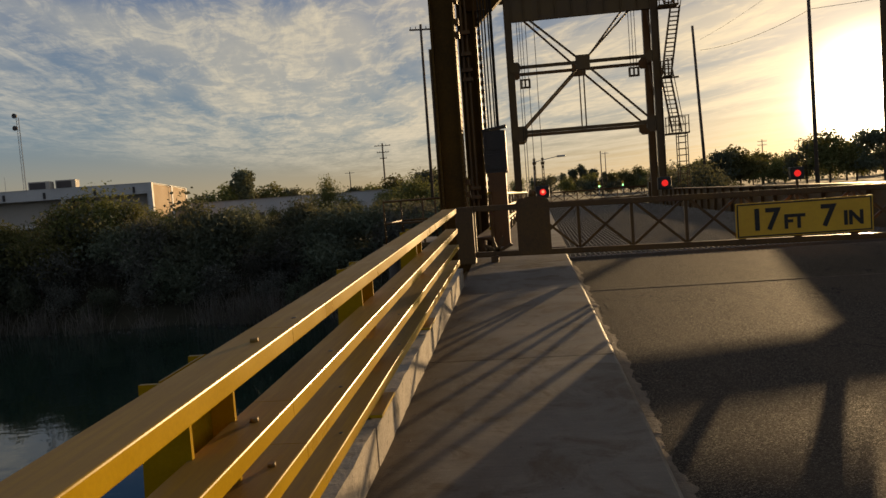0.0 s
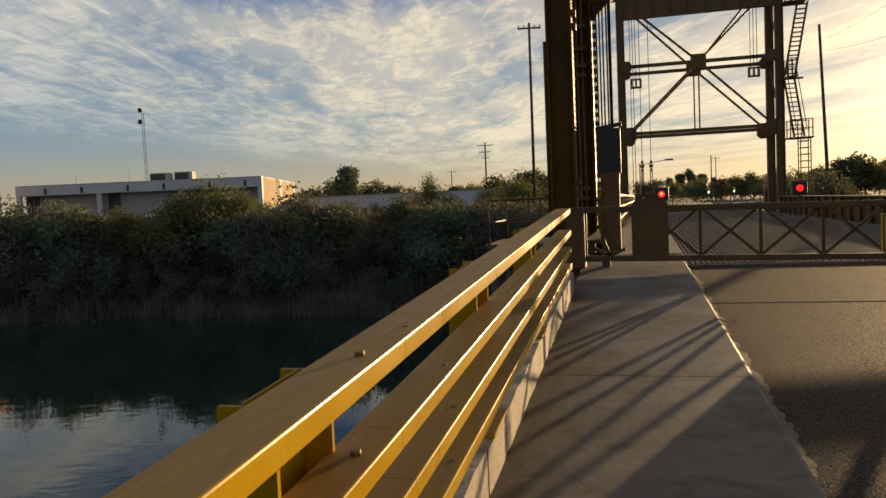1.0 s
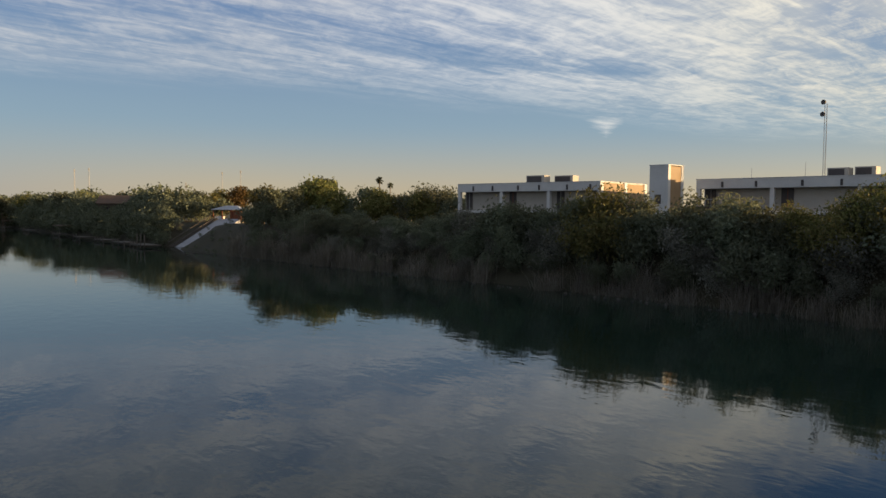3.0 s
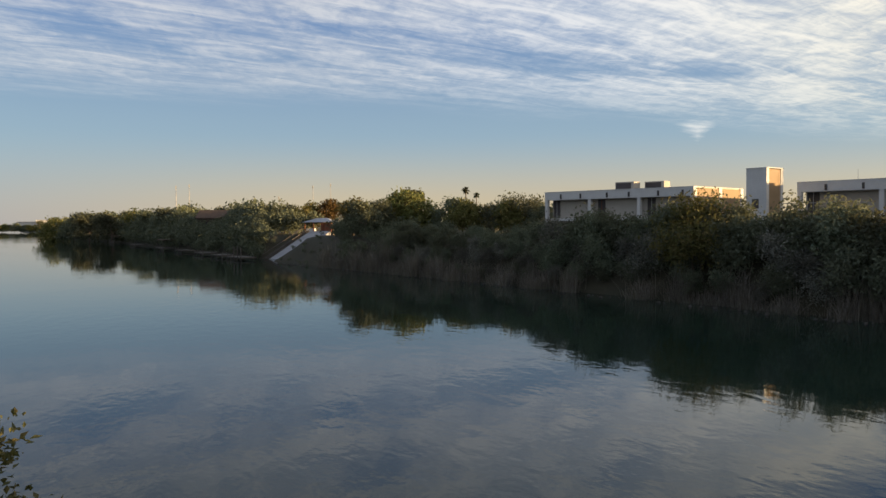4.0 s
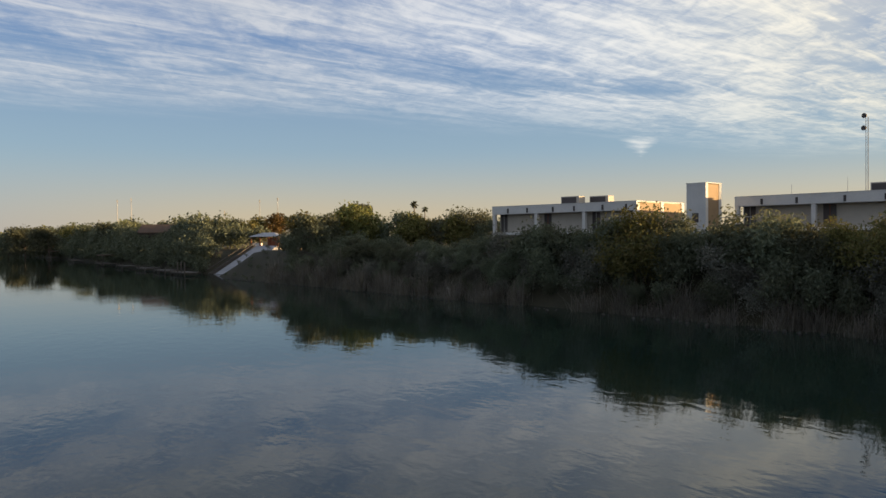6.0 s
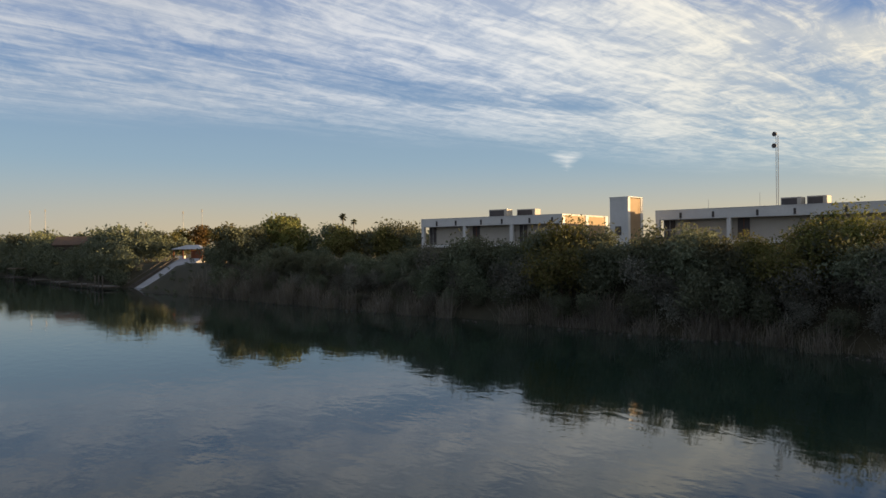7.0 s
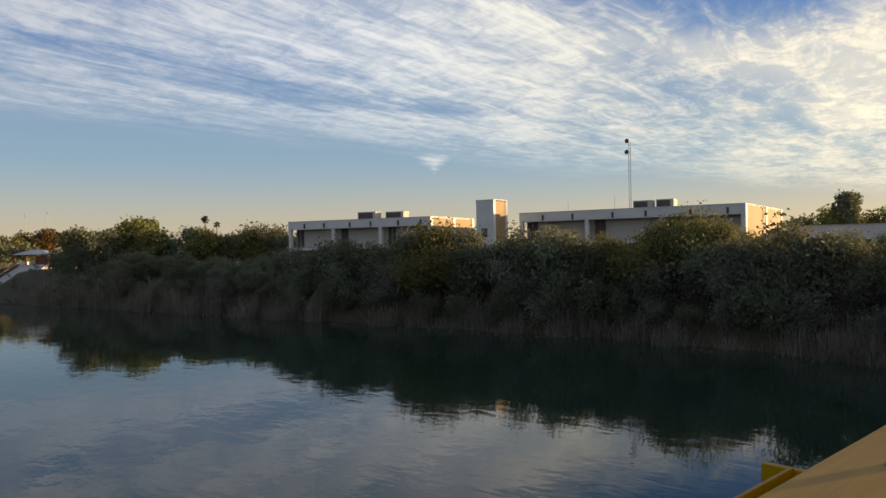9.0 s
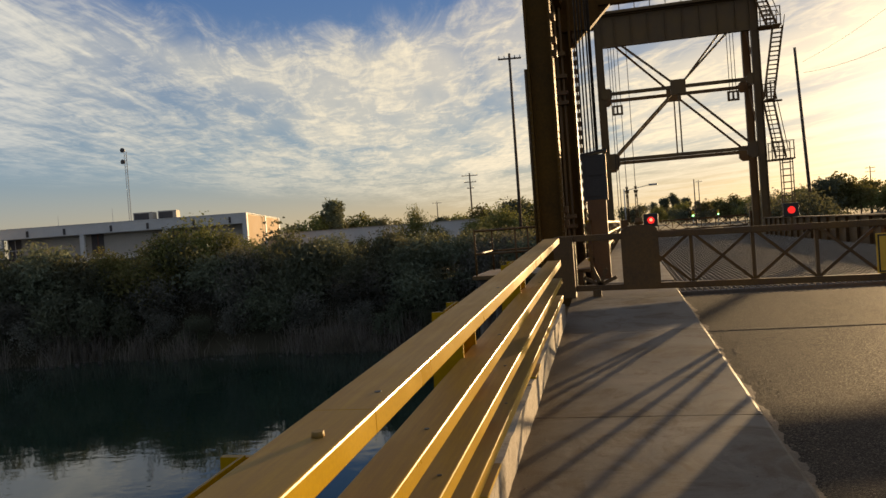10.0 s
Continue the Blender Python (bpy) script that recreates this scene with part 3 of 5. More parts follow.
def make_gate():
    gate = thing("traffic_gate", "lowered brown steel lattice gate closing the bridge roadway", "barrier gate")
    x0, x1 = -1.02, 8.1

    def chord(name, z, h):
        bm = bmesh.new()
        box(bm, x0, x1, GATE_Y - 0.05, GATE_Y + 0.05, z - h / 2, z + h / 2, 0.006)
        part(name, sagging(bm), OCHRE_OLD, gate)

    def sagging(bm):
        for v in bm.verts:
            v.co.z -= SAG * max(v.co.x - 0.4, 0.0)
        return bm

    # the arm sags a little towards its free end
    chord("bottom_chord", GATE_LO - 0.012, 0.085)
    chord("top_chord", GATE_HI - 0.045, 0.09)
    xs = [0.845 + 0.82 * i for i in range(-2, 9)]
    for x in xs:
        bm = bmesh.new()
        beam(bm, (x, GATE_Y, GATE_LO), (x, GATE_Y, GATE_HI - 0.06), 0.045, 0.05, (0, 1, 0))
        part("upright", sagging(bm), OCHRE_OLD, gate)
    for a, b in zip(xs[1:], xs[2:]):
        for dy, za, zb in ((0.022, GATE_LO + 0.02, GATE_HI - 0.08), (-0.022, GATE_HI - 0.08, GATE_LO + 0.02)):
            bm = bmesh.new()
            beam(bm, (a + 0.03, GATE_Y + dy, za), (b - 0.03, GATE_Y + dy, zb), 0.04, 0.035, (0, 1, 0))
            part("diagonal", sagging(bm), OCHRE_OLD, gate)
    # solid plate near the pivot, with its clipped upper corners
    bm = bmesh.new()
    xa, xb, zt = -0.12, 0.40, 1.50
    top = [(xa + (xb - xa) * (0.5 + 0.5 * math.cos(t)), GATE_Y - 0.09, zt - 0.13 + 0.13 * max(0.0, math.sin(t)) ** 0.6) for t in [math.pi * i / 10 for i in range(11)]]
    plate(bm, [(xa, GATE_Y - 0.09, GATE_LO - 0.06), (xb, GATE_Y - 0.09, GATE_LO - 0.06)] + top, (0, 0.18, 0))
    part("counterweight_plate", bm, OCHRE_OLD, gate, "solid brown counterweight plate")
    for x, z in ((0.14, 1.50),):
        bm = bmesh.new()
        tube(bm, (x, GATE_Y, z), (x, GATE_Y, z + 0.10), 0.06, 0.04, 8)
        part("cap", bm, OCHRE_OLD, gate)
    # fan of short braces beside the plate
    for i in range(4):
        bm = bmesh.new()
        a = radians(25 + i * 42)
        beam(bm, (-0.45, GATE_Y - 0.03, 0.66), (-0.45 + 0.26 * math.cos(a), GATE_Y - 0.03, 0.66 + 0.26 * math.sin(a)), 0.05, 0.02, (0, 1, 0))
        part("brace", bm, OCHRE_OLD, gate)
    # pivot post and the two feet
    bm = bmesh.new()
    box(bm, -1.08, -0.80, GATE_Y - 0.14, GATE_Y + 0.14, 0.50, 1.40, 0.01)
    part("pivot_post", bm, OCHRE_OLD, gate)
    for x in (-0.90, -0.50):
        bm = bmesh.new()
        box(bm, x - 0.06, x + 0.06, GATE_Y - 0.10, GATE_Y + 0.06, 0.49, 0.60)
        part("foot", bm, OCHRE_OLD, gate)
    # clearance sign on the gate
    sign = part("sign_panel", _sign_panel(), SIGNYELLOW, gate, "yellow clearance sign with black border and lettering")
    for a in _sign_border():
        part("border", a, BLACK, sign, "black painted border")
    for text, x, size in (("17", 3.40, 0.355), ("FT", 3.90, 0.225), ("7", 4.43, 0.355), ("IN", 4.76, 0.225)):
        cu = bpy.data.curves.new("lettering", "FONT")
        cu.body, cu.size, cu.extrude, cu.offset = text, size * 1.28, 0.002, 0.012
        tmp = new("lettering_source", cu)
        me = bpy.data.meshes.new_from_object(tmp.evaluated_get(bpy.context.evaluated_depsgraph_get()))
        bpy.data.objects.remove(tmp)
        me.materials.clear()
        me.materials.append(BLACK)
        ob = new("lettering", me)
        ob.matrix_basis = pose(x, GATE_Y - 0.079, 0.735, 90)
        ob.parent = sign
    # red warning lamps on the top chord
    for x in (0.32, 2.19, 4.15):
        bm = bmesh.new()
        box(bm, x - 0.10, x + 0.10, GATE_Y - 0.02, GATE_Y + 0.09, 1.455, 1.645, 0.012)
        lamp = part("warning_lamp", bm, BLACK, gate, "black lamp box with lit red lens")
        bm = bmesh.new()
        box(bm, x - 0.015, x + 0.015, GATE_Y, GATE_Y + 0.04, 1.27, 1.46)
        part("stem", bm, OCHRE_OLD, lamp)
        bm = bmesh.new()
        tube(bm, (x, GATE_Y - 0.02, 1.55), (x, GATE_Y - 0.035, 1.55), 0.050, 0.046, 16)
        part("lens", bm, RED_LAMP, lamp, "lit red lens")
        if x < 1.0:
            bm = bmesh.new()
            tube(bm, (x, GATE_Y - 0.034, 1.555), (x, GATE_Y - 0.040, 1.555), 0.024, 0.018, 12)
            part("bulb", bm, RED_HOT, lamp, "glowing lamp bulb")


def _sign_panel():
    bm = bmesh.new()
    box(bm, 3.20, 5.19, GATE_Y - 0.075, GATE_Y - 0.055, 0.615, 1.150, 0.004)
    return bm


def _sign_border():
    out = []
    for a in ((3.22, 5.17, 0.63, 0.65), (3.22, 5.17, 1.115, 1.135), (3.22, 3.24, 0.65, 1.115), (5.15, 5.17, 0.65, 1.115)):
        bm = bmesh.new()
        box(bm, a[0], a[1], GATE_Y - 0.079, GATE_Y - 0.074, a[2], a[3])
        out.append(bm)
    return out


make_gate()


# ---- lift towers ----
NEAR_Y, FAR_Y = 13.4, 53.0
NLX, NRX, FLX, FRX = -1.20, 8.52, -0.33, 9.50
SHIFT, KNEE_Z = 0.11, 5.63


def tower_leg(tower, x, y, z0, z1, w, mat):
    """One built-up leg: a web between two angled flanges, with cover plates."""
    leg = tagged(new("leg"), "riveted brown steel tower leg")
    leg.parent = tower
    bm = bmesh.new()
    box(bm, x - w / 2 + 0.03, x + w / 2 - 0.03, y - 0.02, y + 0.02, z0, z1)
    part("web", bm, mat, leg)
    for s in (-1, 1):
        bm = bmesh.new()
        xx = x + s * (w / 2 - 0.02)
        box(bm, xx - 0.02, xx + 0.02, y - 0.20, y + 0.20, z0, z1, 0.004)
        part("flange", bm, mat, leg)


def make_tower(name, xl, xr, y, z0, mat, w, shift, low, depth):
    """Two braced portal planes, depth apart; the back one moved over by shift, as the span runs."""
    tower = thing(name, "tall brown steel lift bridge tower with cross bracing", "bridge tower")
    top = 16.4
    for yy, dx in ((y, 0.0), (y + depth, shift)):
        a, b = xl + dx, xr + dx
        xm = (a + b) / 2
        for x in (a, b):
            tower_leg(tower, x, yy, z0 - 8.0, top, w, mat)
        girder = part("portal_girder", _girder(a, b, yy, 13.35 if yy == y else 14.5, 15.4), mat, tower, "deep plate girder across the tower head")
        for zz in (13.35 if yy == y else 14.5, 15.4):
            bm = bmesh.new()
            box(bm, a + 0.2, b - 0.2, yy - 0.18, yy + 0.18, zz - 0.04, zz + 0.04, 0.006)
            part("flange", bm, mat, girder)
        for i in range(1, 9):
            bm = bmesh.new()
            xx = a + (b - a) * i / 9
            box(bm, xx - 0.02, xx + 0.02, yy - 0.16, yy + 0.16, 13.45 if yy == y else 14.6, 15.3)
            part("rib", bm, mat, girder)
        for zc in (10.2, low):
            bm = bmesh.new()
            beam(bm, (a, yy, zc), (b, yy, zc), 0.18, 0.22)
            part("strut", bm, mat, tower)
        for gx, gz, r in ((xm, 10.2, 0.48), (a + 0.3, 10.2, 0.36), (b - 0.3, 10.2, 0.36), (a + 0.36, low - 0.1, 0.52), (b - 0.36, low - 0.1, 0.52)):
            bm = bmesh.new()
            c = 0.45 * r if gx != xm else 0.04
            plate(bm, [(gx - r, yy - 0.12, gz - r + c), (gx - r + c, yy - 0.12, gz - r), (gx + r - c, yy - 0.12, gz - r), (gx + r, yy - 0.12, gz - r + c),
                       (gx + r, yy - 0.12, gz + r - c), (gx + r - c, yy - 0.12, gz + r), (gx - r + c, yy - 0.12, gz + r), (gx - r, yy - 0.12, gz + r - c)], (0, 0.24, 0))
            part("gusset", bm, mat, tower)
        for p, q in (((xm, 10.2), (a + 1.3, 13.5) if yy == y else (a + 0.6, 14.6)), ((xm, 10.2), (b - 1.5, 13.5) if yy == y else (b - 1.2, 14.6)), ((xm, 10.2), (a + 0.4, low + 0.05)), ((xm, 10.2), (b - 0.4, low + 0.05))):
            bm = bmesh.new()
            beam(bm, (p[0], yy, p[1]), (q[0], yy, q[1]), 0.14, 0.13)
            part("diagonal", bm, mat, tower)
        bm = bmesh.new()
        beam(bm, (xm, yy, 9.9), (xm, yy, low + 0.05), 0.09, 0.09, (0, 1, 0))
        part("hanger", bm, mat, tower)
    # knee plates under the lower strut of both planes, with their bent edge angle
    for yy, dx in ((y, 0.0), (y + depth, shift)):
        for xx, sx in ((xl + dx, 1), (xr + dx, -1)):
            e, rise = xx + sx * w / 2, low - 0.1 - KNEE_Z
            bm = bmesh.new()
            plate(bm, [(e, yy - 0.03, KNEE_Z), (e + sx * rise * 1.05, yy - 0.03, low - 0.1), (e, yy - 0.03, low - 0.1)], (0, 0.06, 0))
            knee = part("knee_plate", bm, mat, tower)
            bm = bmesh.new()
            beam(bm, (e, yy, KNEE_Z - 0.02), (e + sx * rise * 1.05, yy, low - 0.11), 0.2, 0.04)
            part("edge_angle", bm, mat, knee)
    # side bracing between the planes
    for x in (xl, xr):
        for z in (low, 10.2, 14.4):
            bm = bmesh.new()
            beam(bm, (x, y, z), (x + shift, y + depth, z), 0.14, 0.18)
            part("side_strut", bm, mat, tower)
        for za, zb in ((low, 10.2), (10.2, 14.4)):
            bm = bmesh.new()
            beam(bm, (x, y, za), (x + shift, y + depth, zb), 0.08, 0.08)
            part("side_diagonal", bm, mat, tower)
    bm = bmesh.new()
    box(bm, xl - 0.6, xr + 0.6 + shift, y - 0.5, y + depth + 0.5, 15.45, 15.62)
    part("machinery_deck", bm, mat, tower)
    for i in range(12):
        bm = bmesh.new()
        xx = xl - 0.5 + (xr - xl + 1.0) * i / 11
        tube(bm, (xx, y - 0.45, 15.6), (xx, y - 0.45, 16.6), 0.03, sides=6)
        part("rail_post", bm, mat, tower)
    for z in (16.1, 16.6):
        bm = bmesh.new()
        tube(bm, (xl - 0.5, y - 0.45, z), (xr + 0.5, y - 0.45, z), 0.03, sides=6)
        part("hand_rail", bm, mat, tower)
    return tower


def _girder(xl, xr, yy, za, zb):
    bm = bmesh.new()
    box(bm, xl + 0.2, xr - 0.2, yy - 0.03, yy + 0.03, za, zb)
    return bm


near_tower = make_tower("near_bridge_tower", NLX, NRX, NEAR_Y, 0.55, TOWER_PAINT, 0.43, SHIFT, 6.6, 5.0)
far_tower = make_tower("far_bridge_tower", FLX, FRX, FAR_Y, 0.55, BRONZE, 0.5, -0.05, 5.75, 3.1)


def near_leg_details():
    """Guide rails, conduit, chain and rivet lines on the near legs."""
    for x, w in ((-1.19, 0.05), (-1.08, 0.045)):
        bm = bmesh.new()
        box(bm, x - w / 2, x + w / 2, NEAR_Y + 4.70, NEAR_Y + 4.80, 0.55, 15.4, 0.006)
        part("guide_rail", bm, OCHRE_OLD, near_tower, "worn bright guide rail")
    bm = bmesh.new()
    for k in range(95):
        z = 0.7 + k * 0.11
        for x in (NLX - 0.195, NLX + 0.195):
            tube(bm, (x, NEAR_Y - 0.198, z), (x, NEAR_Y - 0.212, z), 0.013, 0.008, 5)
        for y in (-0.1, 0.1):
            tube(bm, (NLX + 0.213, NEAR_Y + y, z), (NLX + 0.228, NEAR_Y + y, z), 0.013, 0.008, 5)
    tagged(part("rivet_heads", bm, OCHRE_OLD, near_tower), kind="stuff")
    bm = bmesh.new()
    tube(bm, (NLX - 0.25, NEAR_Y - 0.05, 0.9), (NLX - 0.25, NEAR_Y - 0.05, 4.2), 0.03)
    part("side_conduit", bm, OCHRE_OLD, near_tower)
    # brackets that hold the guides
    for k, z in enumerate((1.5, 1.72, 4.3, 4.52, 4.9, 5.4, 6.6)):
        bm = bmesh.new()
        box(bm, -1.24, -1.0, NEAR_Y + 4.64, NEAR_Y + 4.86, z, z + 0.09, 0.01)
        part("guide_bracket", bm, OCHRE_OLD, near_tower)
        bm = bmesh.new()
        box(bm, NLX + 0.215, NLX + 0.285, NEAR_Y - 0.1, NEAR_Y + 0.05, z + 0.05, z + 0.16, 0.01)
        part("leg_clip", bm, OCHRE_OLD, near_tower)
    # heavy chain down the back leg
    bm = bmesh.new()
    for k in range(70):
        z = 0.8 + k * 0.2
        box(bm, -0.84, -0.76, NEAR_Y + 4.9, NEAR_Y + 4.96, z, z + 0.12, 0.012)
        tube(bm, (-0.80, NEAR_Y + 4.93, z + 0.1), (-0.80, NEAR_Y + 4.93, z + 0.22), 0.018, sides=5)
    part("chain", bm, OCHRE_OLD, near_tower, "heavy hanging roller chain")
    bm = bmesh.new()
    box(bm, -0.90, -0.86, NEAR_Y + 4.85, NEAR_Y + 5.1, 0.5, 15.4)
    part("chain_plate", bm, OCHRE_OLD, near_tower)


near_leg_details()


def cable(x, y, z0, z1, r=0.017, label="taut dark steel lifting cable", mat=None):
    bm = bmesh.new()
    tube(bm, (x, y, z0), (x, y, z1), r, sides=6)
    return solid("lifting_cable", bm, mat or BLACK, label, "cable", "", "lifting cables")


for x in (-0.66, -0.60, -0.54, -0.47, -0.43, -0.40):
    cable(x, 15.4, 2.0, 15.46)
for x in (0.25, 0.42, 0.6, 0.85, 1.42):
    cable(x, 52.85, 9.3 if x == 0.6 else (3.9 if x > 1 else 1.5), 13.36, 0.022)
for x in (7.75, 7.95, 8.15):
    cable(x, 52.85, 9.4, 13.36, 0.022)


def make_hitch(x, y, z):
    hitch = thing("cable_hitch", "small dark steel frame hanging from the lifting cables", "cable hitch", "cable hitches", at=pose(x, y, z))
    for x0, x1, z0, z1 in ((-0.36, 0.36, 0.22, 0.32), (-0.36, 0.36, -0.32, -0.20), (-0.36, -0.22, -0.2, 0.22), (0.22, 0.36, -0.2, 0.22), (-0.06, 0.06, -0.2, 0.22)):
        bm = bmesh.new()
        box(bm, x0, x1, -0.08, 0.08, z0, z1)
        part("bar", bm, BRONZE, hitch)


make_hitch(0.6, 52.85, 9.05)
make_hitch(7.95, 52.85, 9.2)


def make_hook(x):
    hook = thing("lifting_link", "dark steel lifting link on a hanging cable", "lifting link", "lifting links", at=pose(x, 52.85, 3.9))
    bm = bmesh.new()
    for z, r in ((0.0, 0.10), (-0.25, 0.16), (-0.5, 0.10)):
        tube(bm, (0, 0, z), (0, 0, z - 0.22), r, r * 0.7, 8)
    part("clevis", bm, BRONZE, hook)
    bm = bmesh.new()
    tube(bm, (-0.06, 0, -0.6), (-0.06, 0, -2.6), 0.03, sides=6)
    tube(bm, (0.06, 0, -0.6), (0.06, 0, -2.6), 0.03, sides=6)
    for k in range(7):
        tube(bm, (-0.06, 0, -0.8 - k * 0.27), (0.06, 0, -0.8 - k * 0.27), 0.02, sides=5)
    part("link_bar", bm, BRONZE, hook)


make_hook(0.85)
make_hook(1.42)


# ---- lift span ----
def span_x(x, y):
    """The span runs to the far tower with a slight skew."""
    return x + (y - NEAR_Y) * (FLX - NLX) / (FAR_Y - NEAR_Y)


def skew(bm):
    for v in bm.verts:
        v.co.x = span_x(v.co.x, v.co.y)
    return bm


def make_span():
    ya, yb, z = 13.55, 56.0, 0.36
    deck = tagged(new("lift_span_deck"), "grey open steel grating deck of the lift span", "bridge deck", "", "structure")
    bm = bmesh.new()
    box(bm, 0.72, 6.95, ya, yb, z - 0.18, z - 0.015)
    part("grating_pan", skew(bm), GRATING, deck)
    bm = bmesh.new()
    for i in range(70):
        x = 0.78 + i * 0.089
        box(bm, x - 0.006, x + 0.006, ya, yb, z - 0.014, z + 0.004)
    part("bearing_bars", skew(bm), GRATING, deck)
    bm = bmesh.new()
    y = ya + 0.2
    while y < yb:
        box(bm, 0.75, 6.93, y, y + 0.028, z - 0.012, z + 0.001)
        y += 0.22
    part("cross_bars", skew(bm), GRATING, deck)
    bm = bmesh.new()
    box(bm, -0.62, 0.70, ya, yb, 0.30, 0.555, 0.015)
    solid("span_walkway", skew(bm), CONCRETE, "pale walkway along the lift span", "walkway", "structure")
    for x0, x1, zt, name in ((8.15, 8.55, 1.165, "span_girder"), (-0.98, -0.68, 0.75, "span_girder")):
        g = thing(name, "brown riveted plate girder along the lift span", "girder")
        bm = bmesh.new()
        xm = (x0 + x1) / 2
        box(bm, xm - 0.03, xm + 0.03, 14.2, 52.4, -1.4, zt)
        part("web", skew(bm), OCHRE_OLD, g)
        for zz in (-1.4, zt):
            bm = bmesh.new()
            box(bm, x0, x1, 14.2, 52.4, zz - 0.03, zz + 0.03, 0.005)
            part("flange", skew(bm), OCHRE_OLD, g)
        y = 15.0
        while y < 52:
            bm = bmesh.new()
            box(bm, xm - 0.14, xm + 0.14, y - 0.015, y + 0.015, -1.35, zt - 0.03)
            part("stiffener", skew(bm), OCHRE_OLD, g)
            y += 1.5
    rail = thing("span_railing", "brown steel handrail along the walkway of the span", "railing")
    y = 14.6
    while y < 52.5:
        bm = bmesh.new()
        beam(bm, (-0.66, y, 0.5), (-0.66, y, 1.60), 0.06, 0.06, (0, 1, 0))
        part("post", skew(bm), OCHRE_OLD, rail)
        y += 2.3
    for zz in (1.60, 1.25, 0.92):
        bm = bmesh.new()
        box(bm, -0.72, -0.60, 14.6, 52.5, zz - 0.03, zz + 0.03, 0.006)
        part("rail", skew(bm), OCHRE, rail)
    # far gate, lowered like the near one
    gate = thing("traffic_gate", "lowered far lattice gate closing the other approach", "barrier gate")
    for zz in (0.72, 1.42):
        bm = bmesh.new()
        box(bm, 1.0, 9.0, 57.0, 57.1, zz - 0.05, zz + 0.05)
        part("chord", bm, OCHRE_OLD, gate)
    for i in range(9):
        x = 1.0 + i * 0.98
        bm = bmesh.new()
        beam(bm, (x, 57.05, 0.72), (x, 57.05, 1.42), 0.05, 0.05, (0, 1, 0))
        part("upright", bm, OCHRE_OLD, gate)
        for a, b in ((0.72, 1.42), (1.42, 0.72)):
            bm = bmesh.new()
            beam(bm, (x, 57.05, a), (x + 0.98, 57.05, b), 0.04, 0.03, (0, 1, 0))
            part("diagonal", bm, OCHRE_OLD, gate)
    for x in (0.6, 9.4):
        bm = bmesh.new()
        box(bm, x - 0.25, x + 0.25, 56.8, 57.3, 0.0, 1.7, 0.02)
        part("pivot_post", bm, OCHRE_OLD, gate)
    # road beyond
    bm = bmesh.new()
    pts = [(57.3, 0.38), (70, 0.30), (95, 0.05), (150, -0.05), (420, -0.1)]
    prev = None
    for y, zz in pts:
        row = [bm.verts.new((x, y, zz)) for x in (1.3, 8.5)]
        low = [bm.verts.new((x, y, zz - 0.7)) for x in (1.3, 8.5)]
        if prev:
            bm.faces.new((prev[0][0], prev[0][1], row[1], row[0]))
            bm.faces.new((prev[0][0], row[0], low[0], prev[1][0]))
            bm.faces.new((prev[0][1], prev[1][1], low[1], row[1]))
        prev = (row, low)
    bm.faces.new((bm.verts[:][0], bm.verts[:][2], bm.verts[:][3], bm.verts[:][1]))
    solid("far_road", bm, ASPHALT, "grey asphalt road running on past the bridge", "road", "structure")
    # concrete piers that carry the towers
    for x, y in ((NLX, NEAR_Y), (NRX, NEAR_Y), (FLX, FAR_Y), (FRX, FAR_Y)):
        bm = bmesh.new()
        box(bm, x - 0.9, x + 0.9, y - 1.0, y + 3.4, -9.0, -1.6, 0.06)
        solid("bridge_pier", bm, KERB, "stained concrete pier under the tower leg", "pier", "structure")


make_span()


def make_cabinet():
    cab = thing("control_cabinet", "dark grey cabinet on a rust-brown box beside the tower", "cabinet")
    bm = bmesh.new()
    box(bm, -0.69, -0.26, 14.6, 14.95, 1.98, 2.80, 0.012)
    plate(bm, [(-0.71, 14.58, 2.79), (-0.24, 14.58, 2.86), (-0.24, 14.58, 2.90), (-0.71, 14.58, 2.83)], (0, 0.4, 0))
    part("upper_box", bm, CABINET, cab, "blue-grey painted steel box")
    for z in (2.20, 2.58):
        bm = bmesh.new()
        box(bm, -0.63, -0.32, 14.585, 14.602, z - 0.15, z + 0.15, 0.004)
        part("panel", bm, CABINET, cab)
    bm = bmesh.new()
    box(bm, -0.64, -0.30, 14.6, 15.0, 0.53, 2.0, 0.012)
    part("lower_box", bm, RUSTBOX, cab, "rust-brown painted box")


make_cabinet()


def make_platform():
    """Service platform with pipe rails, outside the near tower."""
    p = thing("service_platform", "weathered steel service platform with pipe rails on the pier", "platform")
    bm = bmesh.new()
    box(bm, -3.3, -1.45, 17.0, 19.6, 0.52, 0.60)
    part("grate", bm, BRONZE, p)
    for x, y in ((-3.2, 17.05), (-3.2, 19.5), (-2.3, 19.5), (-2.3, 17.05), (-1.5, 17.05)):
        bm = bmesh.new()
        tube(bm, (x, y, 0.5), (x, y, 1.60), 0.024, sides=6)
        part("rail_post", bm, OCHRE_OLD, p)
    for z in (1.08, 1.59):
        for a, b in (((-3.2, 17.05), (-3.2, 19.5)), ((-3.2, 19.5), (-1.5, 19.5)), ((-3.2, 17.05), (-1.5, 17.05))):
            bm = bmesh.new()
            tube(bm, (*a, z), (*b, z), 0.026, sides=6)
            part("rail_pipe", bm, OCHRE_OLD, p)
    for x, y in ((-3.1, 17.2), (-3.1, 19.4), (-1.7, 19.4), (-1.7, 17.2)):
        bm = bmesh.new()
        tube(bm, (x, y, -8), (x, y, 0.53), 0.12, sides=8)
        part("pile", bm, TIMBER, p)


